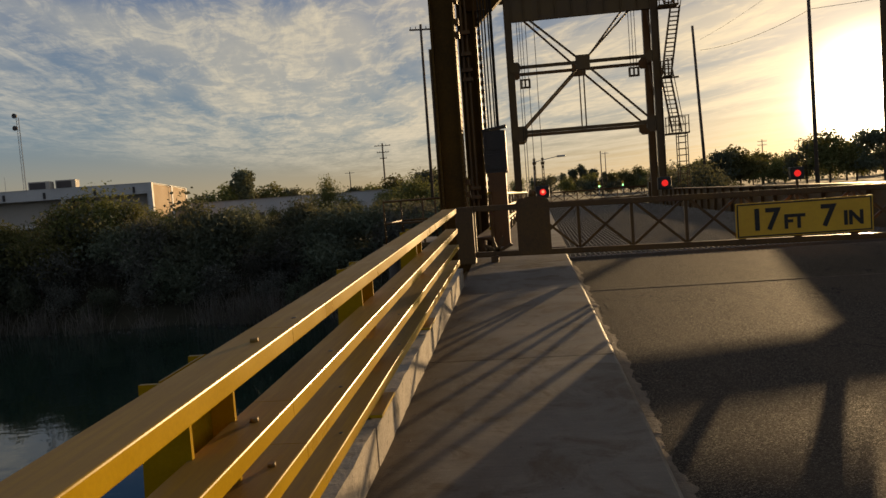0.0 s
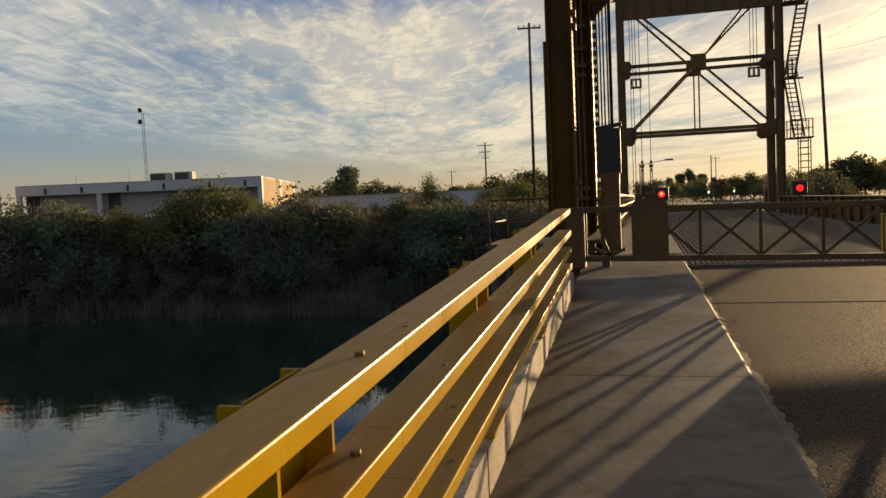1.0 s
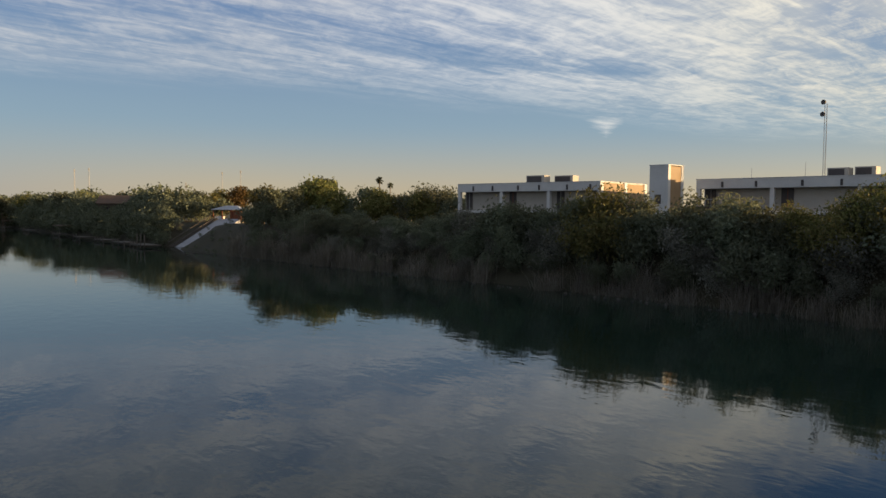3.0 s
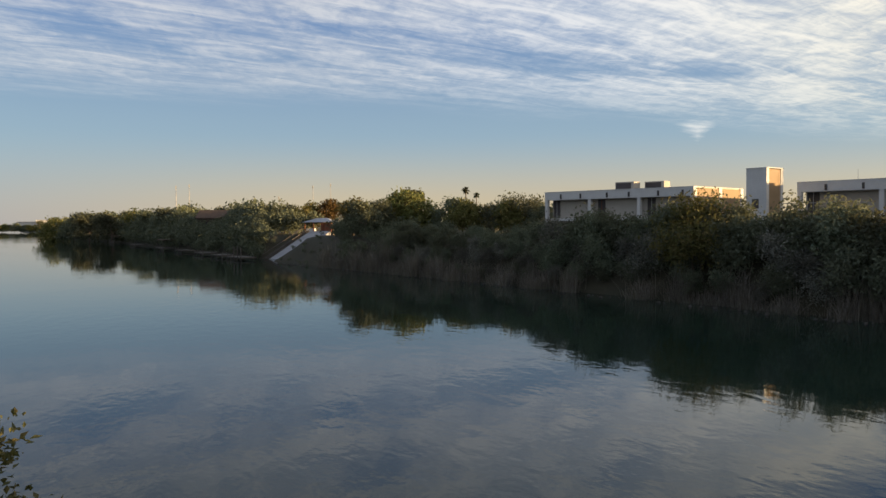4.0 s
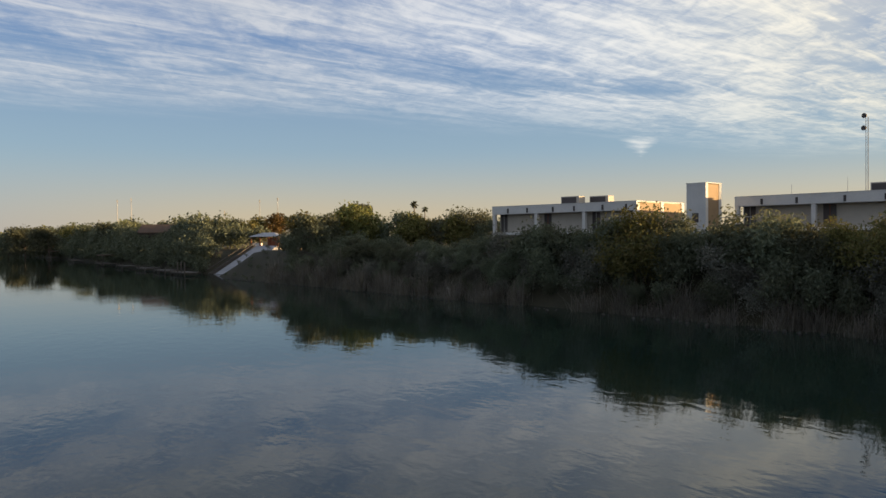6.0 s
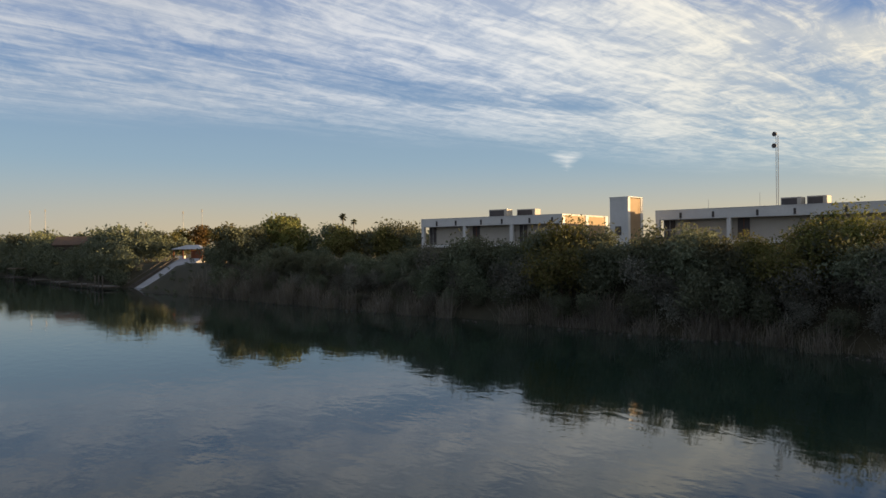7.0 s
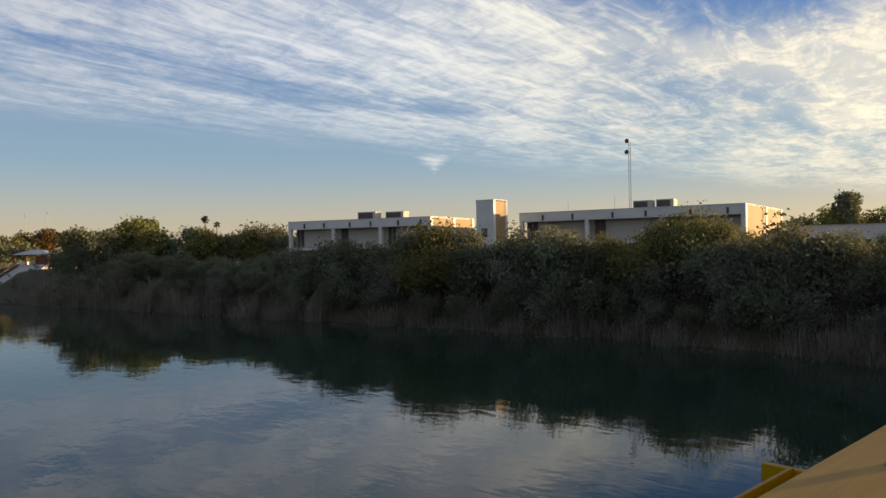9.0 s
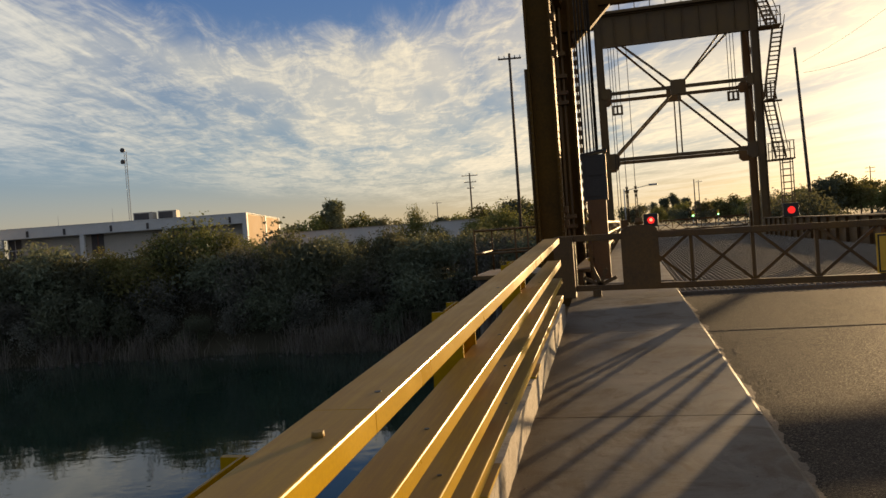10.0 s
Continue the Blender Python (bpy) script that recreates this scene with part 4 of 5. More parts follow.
make_platform()


def make_stair():
    """Caged stair flights outside the far tower's right leg."""
    st = thing("access_stair", "steep dark steel access stairs outside the far tower", "stair")
    x = FRX
    y = FAR_Y - 0.3

    def landing(x0, x1, z):
        bm = bmesh.new()
        box(bm, x0, x1, y - 0.5, y + 0.7, z - 0.08, z)
        part("landing", bm, BRONZE, st)
        for px in (x0 + 0.05, (x0 + x1) / 2, x1 - 0.05):
            for py in (y - 0.45, y + 0.65):
                bm = bmesh.new()
                tube(bm, (px, py, z), (px, py, z + 1.1), 0.035, sides=6)
                part("rail_post", bm, BRONZE, st)
        for dz in (0.55, 1.1):
            for py in (y - 0.45, y + 0.65):
                bm = bmesh.new()
                tube(bm, (x0, py, z + dz), (x1, py, z + dz), 0.03, sides=6)
                part("rail_pipe", bm, BRONZE, st)

    def flight(xa, za, xb, zb):
        d = Vector((xb - xa, 0, zb - za))
        n = int(d.length / 0.28)
        for dx in (-0.30, 0.30):
            bm = bmesh.new()
            beam(bm, (xa + dx, y, za), (xb + dx, y, zb), 0.07, 0.12)
            part("stringer", bm, BRONZE, st)
            bm = bmesh.new()
            beam(bm, (xa + dx, y - 0.7, za + 0.5), (xb + dx, y - 0.7, zb + 0.5), 0.045, 0.045)
            part("hand_rail", bm, BRONZE, st)
        for i in range(n):
            bm = bmesh.new()
            c = Vector((xa, y, za)) + d * (i + 0.5) / n
            box(bm, c.x - 0.28, c.x + 0.28, y - 0.11, y + 0.11, c.z - 0.025, c.z + 0.025)
            part("tread", bm, BRONZE, st)

    landing(x + 0.40, x + 1.80, 4.85)
    flight(x + 1.05, 4.9, x + 0.50, 8.7)
    landing(x + 0.3, x + 0.9, 8.7)
    flight(x + 0.55, 8.75, x + 1.35, 13.3)
    # ladder cage from the ground to the first landing
    for px, py in ((x + 1.05, y - 0.3), (x + 1.65, y - 0.3), (x + 1.05, y + 0.4), (x + 1.65, y + 0.4)):
        bm = bmesh.new()
        tube(bm, (px, py, -2.0), (px, py, 4.8), 0.035, sides=6)
        part("cage_post", bm, BRONZE, st)
    for k in range(11):
        bm = bmesh.new()
        for py in (y - 0.3, y + 0.4):
            tube(bm, (x + 1.05, py, 0.4 + k * 0.42), (x + 1.65, py, 0.4 + k * 0.42), 0.025, sides=5)
        part("cage_ring", bm, BRONZE, st)
    landing(x + 0.2, x + 1.5, 13.35)
    flight(x + 1.0, 13.4, x + 0.1, 16.2)
    for z in (4.8, 8.62, 13.3):
        bm = bmesh.new()
        beam(bm, (x - 0.1, FAR_Y, z), (x + 1.4, FAR_Y, z), 0.1, 0.12)
        part("bracket", bm, BRONZE, st)


make_stair()


# ---- plants ----
def leaf_mesh(name, seed, lobes, count, size, mat, squash=0.8):
    """A crown: small bent leaf sprays scattered through uneven lobes (centre, radius)."""
    g = np.random.default_rng(seed)
    lobes = [(np.array(c, float), float(r)) for c, r in lobes]
    w = np.array([r ** 2 for _, r in lobes])
    pick = g.choice(len(lobes), count, p=w / w.sum())
    cen = np.array([lobes[i][0] for i in pick])
    rad = np.array([lobes[i][1] for i in pick])
    d = g.normal(size=(count, 3))
    d /= np.linalg.norm(d, axis=1)[:, None]
    # clumps: pull the directions of each lobe towards a few twigs
    twig = g.normal(size=(len(lobes), 14, 3))
    twig /= np.linalg.norm(twig, axis=2)[:, :, None]
    t = twig[pick, g.integers(0, 14, count)]
    d = d * 0.62 + t * 0.75
    r = rad * (0.35 + 0.75 * g.random(count) ** 0.5)
    p = cen + d * r[:, None] * np.array([1, 1, squash])
    n = g.normal(size=(count, 3))
    n[:, 2] += 0.5
    n /= np.linalg.norm(n, axis=1)[:, None]
    a = np.cross(n, g.normal(size=(count, 3)))
    a /= np.linalg.norm(a, axis=1)[:, None]
    b = np.cross(n, a)
    s = size * (0.55 + 0.9 * g.random(count))
    a, b = a * s[:, None], b * (s * 0.55)[:, None]
    bend = n * (s * 0.25)[:, None]
    v = np.stack([p - a, p - b * 0.9 + bend, p + a, p + b * 0.9 + bend], 1).reshape(-1, 3)
    f = [(4 * i, 4 * i + 1, 4 * i + 2, 4 * i + 3) for i in range(count)]
    me = bpy.data.meshes.new(name)
    me.from_pydata(v.tolist(), [], f)
    me.materials.append(mat)
    return me


def trunk_mesh(name, seed, height, lobes, r0):
    bm = bmesh.new()
    rng = random.Random(seed)
    fork = Vector((rng.uniform(-0.1, 0.1), rng.uniform(-0.1, 0.1), height * 0.38))
    tube(bm, (0, 0, -0.4), fork, r0, r0 * 0.7, 7)
    for c, r in lobes[:6]:
        mid = fork.lerp(Vector(c), 0.55) + Vector((rng.uniform(-0.15, 0.15) * r, rng.uniform(-0.15, 0.15) * r, 0.1 * r))
        tube(bm, fork, mid, r0 * 0.55, r0 * 0.32, 5)
        tube(bm, mid, c, r0 * 0.32, r0 * 0.1, 5)
        for _ in range(3):
            tip = Vector(c) + Vector((rng.uniform(-1, 1), rng.uniform(-1, 1), rng.uniform(-0.5, 0.9))) * r * 0.8
            tube(bm, mid, tip, r0 * 0.16, r0 * 0.05, 4)
    return mesh_of(name, bm, BARK)


def plant_kind(seed, height, width, count, size, mat, lift=0.0, lobes_n=8, squash=0.8, r0=0.08):
    """Meshes of one plant, about 1 m scale: (trunk, crown)."""
    rng = random.Random(seed)
    lobes = []
    for i in range(lobes_n):
        t, rr = rng.uniform(0, 6.28), width * 0.5 * rng.random() ** 0.6
        z = height * (lift + (1 - lift) * rng.uniform(0.22, 0.82))
        taper = 1.0 - 0.5 * (z / height)
        lobes.append(((rr * taper * math.cos(t), rr * taper * math.sin(t), z), width * rng.uniform(0.16, 0.30)))
    return trunk_mesh("trunk", seed, height, lobes, r0), leaf_mesh("crown", seed, lobes, count, size, mat, squash)


def plant(kind, name, x, y, scale, turn, label, category, group="", z=None, stretch=1.0):
    ob = thing(name, label, category, group, at=pose(x, y, ground_z(x, y) - 0.05 if z is None else z, 0, 0, turn) @ Matrix.Diagonal((scale, scale, scale * stretch, 1)))
    for nm, me in zip(("trunk", "crown"), kind):
        o = new(nm, me)
        o.parent = ob
    return ob


SCRUB = [plant_kind(11 + i, 3.6, 4.2, 3200, 0.112, LEAF, 0.0, 13, 0.85, 0.07) for i in range(5)]
BRUSH = [plant_kind(21 + i, 3.6, 3.8, 2800, 0.092, LEAF_GREY, 0.0, 16, 1.0, 0.06) for i in range(3)]
COARSE = [plant_kind(11 + i, 3.6, 4.2, 800, 0.19, LEAF, 0.0, 9, 0.85, 0.07) for i in range(5)]
OLIVE = [plant_kind(31 + i, 5.6, 5.6, 6000, 0.125, LEAF_LIGHT, 0.06, 16, 0.8, 0.13) for i in range(3)]
BROAD = [plant_kind(31 + i, 5.6, 5.6, 2300, 0.19, LEAF_LIGHT, 0.06, 12, 0.8, 0.13) for i in range(3)]
TREES = [plant_kind(51 + i, 8.5, 8.0, 2700, 0.31, LEAF if i == 0 else LEAF_LIGHT, 0.04, 14, 0.75, 0.2) for i in range(4)]
RUSTY = [plant_kind(71, 8.5, 8.0, 2600, 0.36, LEAF_BROWN, 0.22, 12, 0.75, 0.2)]
TALL = [plant_kind(81 + i, 10.0, 4.0, 2600, 0.30, LEAF, 0.12, 11, 1.1, 0.2) for i in range(2)]


def joined(name, rows, label):
    """Many bushes that cannot be told apart, as one object."""
    vs, count = [], 0
    for i, x, y, h, turn in rows:
        me = COARSE[i][1]
        co = np.empty(len(me.vertices) * 3)
        me.vertices.foreach_get("co", co)
        co = co.reshape(-1, 4, 3)[::2 if h < 0.6 or x < -330 else 1].reshape(-1, 3) * h
        c, s = math.cos(turn), math.sin(turn)
        vs.append(np.stack([co[:, 0] * c - co[:, 1] * s + x, co[:, 0] * s + co[:, 1] * c + y, co[:, 2] + ground_z(x, y) - 0.05], 1))
    v = np.concatenate(vs)
    n = len(v) // 4
    me = bpy.data.meshes.new(name)
    me.vertices.add(len(v))
    me.vertices.foreach_set("co", v.ravel())
    me.loops.add(4 * n)
    me.loops.foreach_set("vertex_index", np.arange(4 * n, dtype=np.int32))
    me.polygons.add(n)
    me.polygons.foreach_set("loop_start", np.arange(0, 4 * n, 4, dtype=np.int32))
    me.update(calc_edges=True)
    me.materials.append(LEAF)
    tagged(new(name, me), label, "scrub", "", "stuff")


def yy_mid(x, s0, s1):
    return far_shore(x) + (s0 + s1) / 2


def plant_banks():
    rng = random.Random(21)
    ROWS_NEAR = ((3.2, 4.2, 0.75), (4.4, 5.6, 1.12), (5.8, 7.6, 1.32), (8.2, 10.4, 0.98), (12.0, 15.0, 0.80), (17, 23, 0.66))
    ROWS_FAR = ((4.6, 5.8, 0.85), (6.4, 8.0, 1.1), (8.8, 11.0, 1.0), (12.4, 15.5, 1.2), (17, 23, 1.45))
    # scrub on the slope of the far bank, thinner and lower towards the water
    x, far_plants = 14.0, []
    while x > -700:
        near_part = x > -122
        step = 3.1 if near_part else 3.4 + (-x - 122) / 60
        for s0, s1, h in ROWS_NEAR if near_part else ROWS_FAR:
            xx = x + rng.uniform(-1.2, 1.2)
            if abs(xx - 4.8) < 7.5 or (-186 < xx < -160 and abs((yy_mid(xx, s0, s1) - 28.3) + 0.96 * (xx + 168)) < 7):
                continue
            yy = far_shore(xx) + rng.uniform(s0, s1) - (0.0 if near_part else 2.0)
            h = h * rng.uniform(0.82, 1.2) * (1.0 if near_part else min(1.5, 1.0 + (-xx - 122) / 250))
            az = math.degrees(math.atan2(-xx - 0.3, yy - 0.6))
            if 76.2 < az < 81.6 and math.hypot(xx, yy) < 190:
                if abs((xx + 174.0) * 0.695 + (yy - 34.3) * 0.719) < 4.8:
                    continue
                h *= 0.24
            if 83.9 < az < 86.4:
                h *= 0.75
            h *= float(np.interp(az, (54, 63, 76, 82, 90), (1.0, 0.62, 0.70, 1.15, 1.25)))
            if near_part:
                grey = rng.random() < (0.55 if s0 < 5.7 else 0.15)
                plant(rng.choice(BRUSH if grey else SCRUB if s0 < 11 else COARSE), "shrub", xx, yy, h, rng.uniform(0, 360),
                      "dry grey-brown brush on the river bank" if grey else "dense dark green scrub bush on the river bank", "shrub", "river bank scrub", stretch=rng.uniform(0.85, 1.15))
            else:
                far_plants.append((rng.randrange(5), xx, yy, h, rng.uniform(0, 6.28)))
        x -= step * rng.uniform(0.85, 1.2)
    joined("river_scrub", far_plants, "dark green scrub along the river bank downstream")
    # low growth that covers the soil between the bushes
    low = []
    for i in range(180):
        xx = 14 - 145 * rng.random()
        if abs(xx - 4.8) > 7:
            low.append((rng.randrange(5), xx, far_shore(xx) + rng.uniform(5.5, 20), rng.uniform(0.3, 0.55), rng.uniform(0, 6.28)))
    joined("undergrowth", low, "low dark undergrowth covering the bank")
    # taller bushes and small trees that stand out along the top of the bank: bearing, distance, top above the eye line
    for az, d, el, kind, wide in ((31.4, 76, 2.45, OLIVE[0], 1.15), (33.4, 75, 1.65, OLIVE[1], 0.9), (29.5, 77, 1.6, OLIVE[2], 1.0), (27.0, 80, 0.95, OLIVE[2], 1.0), (50.1, 86, 1.85, OLIVE[1], 0.95), (47.6, 88, 1.5, SCRUB[2], 1.0),
                                  (42.0, 82, 1.15, SCRUB[3], 1.1), (40.4, 80, 1.3, SCRUB[0], 1.0), (55.5, 95, 0.9, SCRUB[1], 1.2), (57.5, 98, 1.0, SCRUB[4], 1.2), (24.3, 84, 0.6, OLIVE[0], 0.9), (21.5, 86, 0.5, OLIVE[2], 0.9),
                                  (36.5, 78, 0.7, OLIVE[2], 0.9), (15.0, 96, 1.95, OLIVE[1], 0.62), (13.1, 92, 0.8, OLIVE[0], 0.8), (10.2, 88, 1.1, OLIVE[2], 1.0), (8.3, 95, 1.9, OLIVE[1], 1.3), (62.3, 147, 2.0, SCRUB[0], 1.1), (63.9, 149, 1.9, SCRUB[3], 1.0), (60.6, 143, 1.7, SCRUB[1], 1.0),
                                  (68.0, 140, 0.0, SCRUB[2], 1.3), (19.0, 88, 0.2, OLIVE[1], 0.8), (17.2, 90, 0.25, OLIVE[2], 0.8)):
        d -= 7.0 if az > 20 else 0.0
        x, y = -math.sin(radians(az)) * d - 0.3, math.cos(radians(az)) * d + 0.6
        g = ground_z(x, y)
        top = 1.55 + d * math.tan(radians(el)) - g
        base = 3.6 if kind in SCRUB else 5.6
        plant(kind, "small_tree", x, y, top / base * 1.02 if wide >= 0.9 else top / base * wide * 1.1, rng.uniform(0, 360),
              "olive green bush rising above the bank in low sun", "small tree", "bank top trees", stretch=1.0 if wide >= 0.9 else 1 / wide)
    # woods behind: bearing, distance, top above the eye line
    az = 62.0
    while az < 97:
        d = (rng.uniform(136, 165) if az < 75.5 else rng.uniform(160, 195)) + max(0, az - 80) * 15
        el = np.interp(az, (62, 65, 68, 70.7, 73, 76, 79, 83, 88, 92, 97), (1.6, 1.5, 1.9, 2.35, 1.7, 1.95, 1.5, 1.35, 1.15, 0.9, 0.45)) * rng.uniform(0.92, 1.16)
        if 75.4 < az < 82.9:
            d = rng.uniform(205, 225)
        if 83.6 < az < 86.8:
            d, el = 275, el * 0.9
        x, y = -math.sin(radians(az)) * d, math.cos(radians(az)) * d
        g = ground_z(x, y)
        kind = RUSTY[0] if 75.1 < az < 76.9 else rng.choice(TREES)
        plant(kind, "tree", x, y, (1.55 + d * math.tan(radians(el)) - g) / 8.5, rng.uniform(0, 360), "broad olive green tree in low morning sun", "tree", "woods behind the river")
        az += rng.uniform(0.9, 1.6)
    for az, d in ((83.6, 225), (83.4, 205), (88, 260), (90, 320), (75, 150), (73.5, 160), (71.5, 150), (69.5, 150), (91.5, 420), (92.5, 520)):
        el = 0.7
        x, y = -math.sin(radians(az)) * d, math.cos(radians(az)) * d
        if y < far_shore(x) + 8:
            y = far_shore(x) + rng.uniform(9, 16)
        plant(rng.choice(TREES), "tree", x, y, (1.55 + d * math.tan(radians(el)) - ground_z(x, y)) / 8.5, rng.uniform(0, 360), "dark green tree on the river bank", "tree", "woods behind the river")
    for az, d, el in ((70.9, 176, 2.75), (70.2, 178, 2.7), (71.4, 180, 2.5)):
        x, y = -math.sin(radians(az)) * d, math.cos(radians(az)) * d
        plant(rng.choice(TALL), "tall_tree", x, y, (1.55 + d * math.tan(radians(el)) - ground_z(x, y)) / 10.0, rng.uniform(0, 360), "tall dark narrow tree above the woods", "tree", "woods behind the river")
    # trees behind the buildings and along the road
    for az, d, el, kind in ((20.9, 150, 3.6, TALL[1]), (20.5, 151, 3.0, TALL[0]), (21.7, 152, 2.5, TREES[2]), (19.2, 160, 2.3, TREES[2]), (17.6, 165, 1.7, TREES[0]), (16.0, 170, 1.6, TREES[2]), (23.6, 150, 1.9, TREES[1]),
                            (13.2, 180, 1.5, TREES[0]), (11.5, 150, 1.7, TREES[1]), (9.6, 120, 2.3, TREES[2]), (7.9, 110, 2.4, TREES[0]), (6.3, 115, 2.5, TREES[1]), (4.6, 130, 2.0, TREES[2]), (5.4, 100, 1.4, TREES[3]),
                            (-3.0, 330, 1.35, TALL[0]), (-3.7, 335, 1.7, TALL[1]), (-4.5, 330, 1.9, TALL[0]), (-5.2, 340, 1.6, TALL[1]), (-6.0, 335, 1.2, TALL[0]), (-2.0, 300, 0.9, TREES[0]), (-1.0, 280, 0.8, BROAD[0]), (0.5, 260, 0.9, BROAD[1]), (2.0, 240, 1.0, BROAD[2]), (-3.2, 270, 0.7, BROAD[0]), (-4.8, 275, 0.75, BROAD[1]), (-6.4, 270, 0.8, BROAD[2]), (-7.8, 265, 0.9, BROAD[0]), (-9.2, 260, 0.9, BROAD[1]), (-10.6, 250, 0.95, BROAD[2]), (-12.0, 240, 1.0, BROAD[0]), (-13.4, 190, 1.2, BROAD[1]), (-16.2, 180, 1.4, BROAD[2]), (-17.6, 185, 1.3, BROAD[0]), (-19.0, 180, 1.4, BROAD[1]), (-22.0, 170, 1.7, BROAD[2]), (-25.0, 170, 1.8, BROAD[1]),
                            (-7.3, 300, 1.3, TREES[1]), (-8.6, 280, 1.5, TREES[2]), (-9.8, 290, 1.3, TREES[0]), (-11.2, 260, 1.3, TREES[3]), (-12.6, 200, 1.7, TREES[1]), (-14.0, 160, 2.0, TREES[0]), (-15.4, 165, 2.4, TREES[2]),
                            (-16.8, 190, 1.9, TREES[1]), (-18.2, 210, 1.6, TREES[3]), (-19.6, 170, 2.3, TREES[0]), (-21.0, 150, 2.9, TREES[2]), (-22.6, 160, 2.2, TREES[1]), (-24.2, 150, 2.6, TREES[0]), (-26, 160, 2.6, TREES[3]), (-28, 165, 2.4, TREES[1])):
        x, y = -math.sin(radians(az)) * d, math.cos(radians(az)) * d
        el = max(el, 1.15)
        h = 10.0 if kind in TALL else 5.6 if kind in BROAD else 8.5
        plant(kind, "tree", x, y, (1.55 + d * math.tan(radians(el)) - ground_z(x, y)) / h, rng.uniform(0, 360), "hazy green tree beyond the bridge", "tree", "trees beyond the bridge")
    az = -1.0
    while az > -30:
        d = rng.uniform(215, 300)
        x, y = -math.sin(radians(az)) * d, math.cos(radians(az)) * d
        plant(rng.choice(COARSE), "tree", x, y, (1.55 + d * math.tan(radians(rng.uniform(0.75, 1.35))) - ground_z(x, y)) / 3.6, rng.uniform(0, 360), "low broad tree beyond the bridge", "tree", "trees beyond the bridge", stretch=0.95)
        az -= rng.uniform(0.7, 1.2)
    # near bank: one tree whose crown reaches into view
    near = plant_kind(93, 5.2, 3.7, 42000, 0.062, LEAF_LIGHT, 0.05, 34, 0.9, 0.09)
    plant(near, "tree", -14.0, -3.02, 1.30, 40, "leafy green tree on the near bank below the bridge", "tree", z=-6.4, stretch=0.8)
    for x in (-26, -34, -45, -58, -75):
        plant(rng.choice(COARSE), "shrub", x, near_shore(x) - 5.5, 1.2, rng.uniform(0, 360), "green scrub on the near bank", "shrub", "near bank scrub")


plant_banks()


def make_reeds():
    """Dry reeds along the far waterline, in clumps."""
    g = random.Random(5)
    verts, faces = [], []
    x = 0.0
    while x > -135:
        x -= g.uniform(0.5, 2.0)
        bare = noise.noise((x * 0.09, 1.7, 0)) < -0.12 and g.random() < 0.7
        tall = g.choice((0.9, 1.3, 2.0, 2.4, 3.0)) * g.uniform(0.85, 1.15) * (1.0 if x > -100 else 1.2)
        if bare:
            continue
        up = g.uniform(0.9, 3.6)
        for _ in range(300):
            px, py = x + g.gauss(0, 0.75), far_shore(x) + up + g.gauss(0, 0.6)
            z = ground_z(px, py)
            h, lean, t = tall * g.uniform(0.35, 1.15), g.uniform(0.05, 0.9) ** 1.4, g.uniform(0, 6.28)
            w = g.uniform(0.010, 0.026)
            c, s = math.cos(t), math.sin(t)
            k = len(verts)
            for f, ww in ((0, w), (0.6, w), (1.0, w * 0.5)):
                ox = lean * f * f * h * c
                oy = lean * f * f * h * s
                verts.extend([(px + ox - ww * s, py + oy + ww * c, z + h * f), (px + ox + ww * s, py + oy - ww * c, z + h * f)])
            faces.extend([(k, k + 1, k + 3, k + 2), (k + 2, k + 3, k + 5, k + 4)])
    me = bpy.data.meshes.new("reeds")
    me.from_pydata(verts, [], faces)
    me.materials.append(REED)
    tagged(new("reeds", me), "dry tan reeds along the far waterline", "reeds", "", "stuff")
    # stones at the water's edge
    bm = bmesh.new()
    for i in range(180):
        x = g.uniform(-150, -12)
        r = g.uniform(0.06, 0.2)
        y = far_shore(x) + g.uniform(-0.5, 0.7)
        m = Matrix.LocRotScale((x, y, WATER_Z + r * 0.1), Euler((g.uniform(0, 3), g.uniform(0, 3), g.uniform(0, 3))), (r * g.uniform(0.7, 1.6), r, r * g.uniform(0.5, 0.9)))
        bmesh.ops.create_icosphere(bm, subdivisions=1, radius=1.0, matrix=m)
    solid("bank_stones", bm, STONE, "scattered wet stones along the waterline", "stones", "stuff")


make_reeds()


def make_palm(x, y, z, h):
    p = thing("palm_tree", "tall thin fan palm above the woods", "palm", "palms", at=pose(x, y, z))
    bm = bmesh.new()
    tube(bm, (0, 0, -0.3), (0.15, 0, h), 0.22, 0.13, 8)
    part("trunk", bm, BARK, p)
    rng = random.Random(int(h * 7))
    verts, faces = [], []
    for i in range(60):
        t, el = rng.uniform(0, 6.28), rng.uniform(-0.9, 1.2)
        d = Vector((math.cos(t) * math.cos(el), math.sin(t) * math.cos(el), math.sin(el)))
        s = d.cross(Vector((0, 0, 1))).normalized() * 0.26
        ln = rng.uniform(1.0, 1.5)
        o = Vector((0.15, 0, h))
        k = len(verts)
        verts += [o, o + d * ln * 0.7 + s, o + d * ln + Vector((0, 0, -0.3)), o + d * ln * 0.7 - s]
        faces.append((k, k + 1, k + 2, k + 3))
    me = bpy.data.meshes.new("fronds")
    me.from_pydata([tuple(v) for v in verts], [], faces)
    me.materials.append(LEAF)
    new("fronds", me).parent = p


def polar(az, d):
    return -math.sin(radians(az)) * d - 0.3, math.cos(radians(az)) * d + 0.6


for az, d, el in ((66.6, 210, 2.6), (65.8, 250, 2.2)):
    x, y = polar(az, d)
    g = ground_z(x, y)
    make_palm(x, y, g, 1.55 + d * math.tan(radians(el)) - g - 0.8)


# ---- buildings on the far bank ----
def oriented(x, y, z, deg):
    return pose(x, y, z, 0, 0, deg)


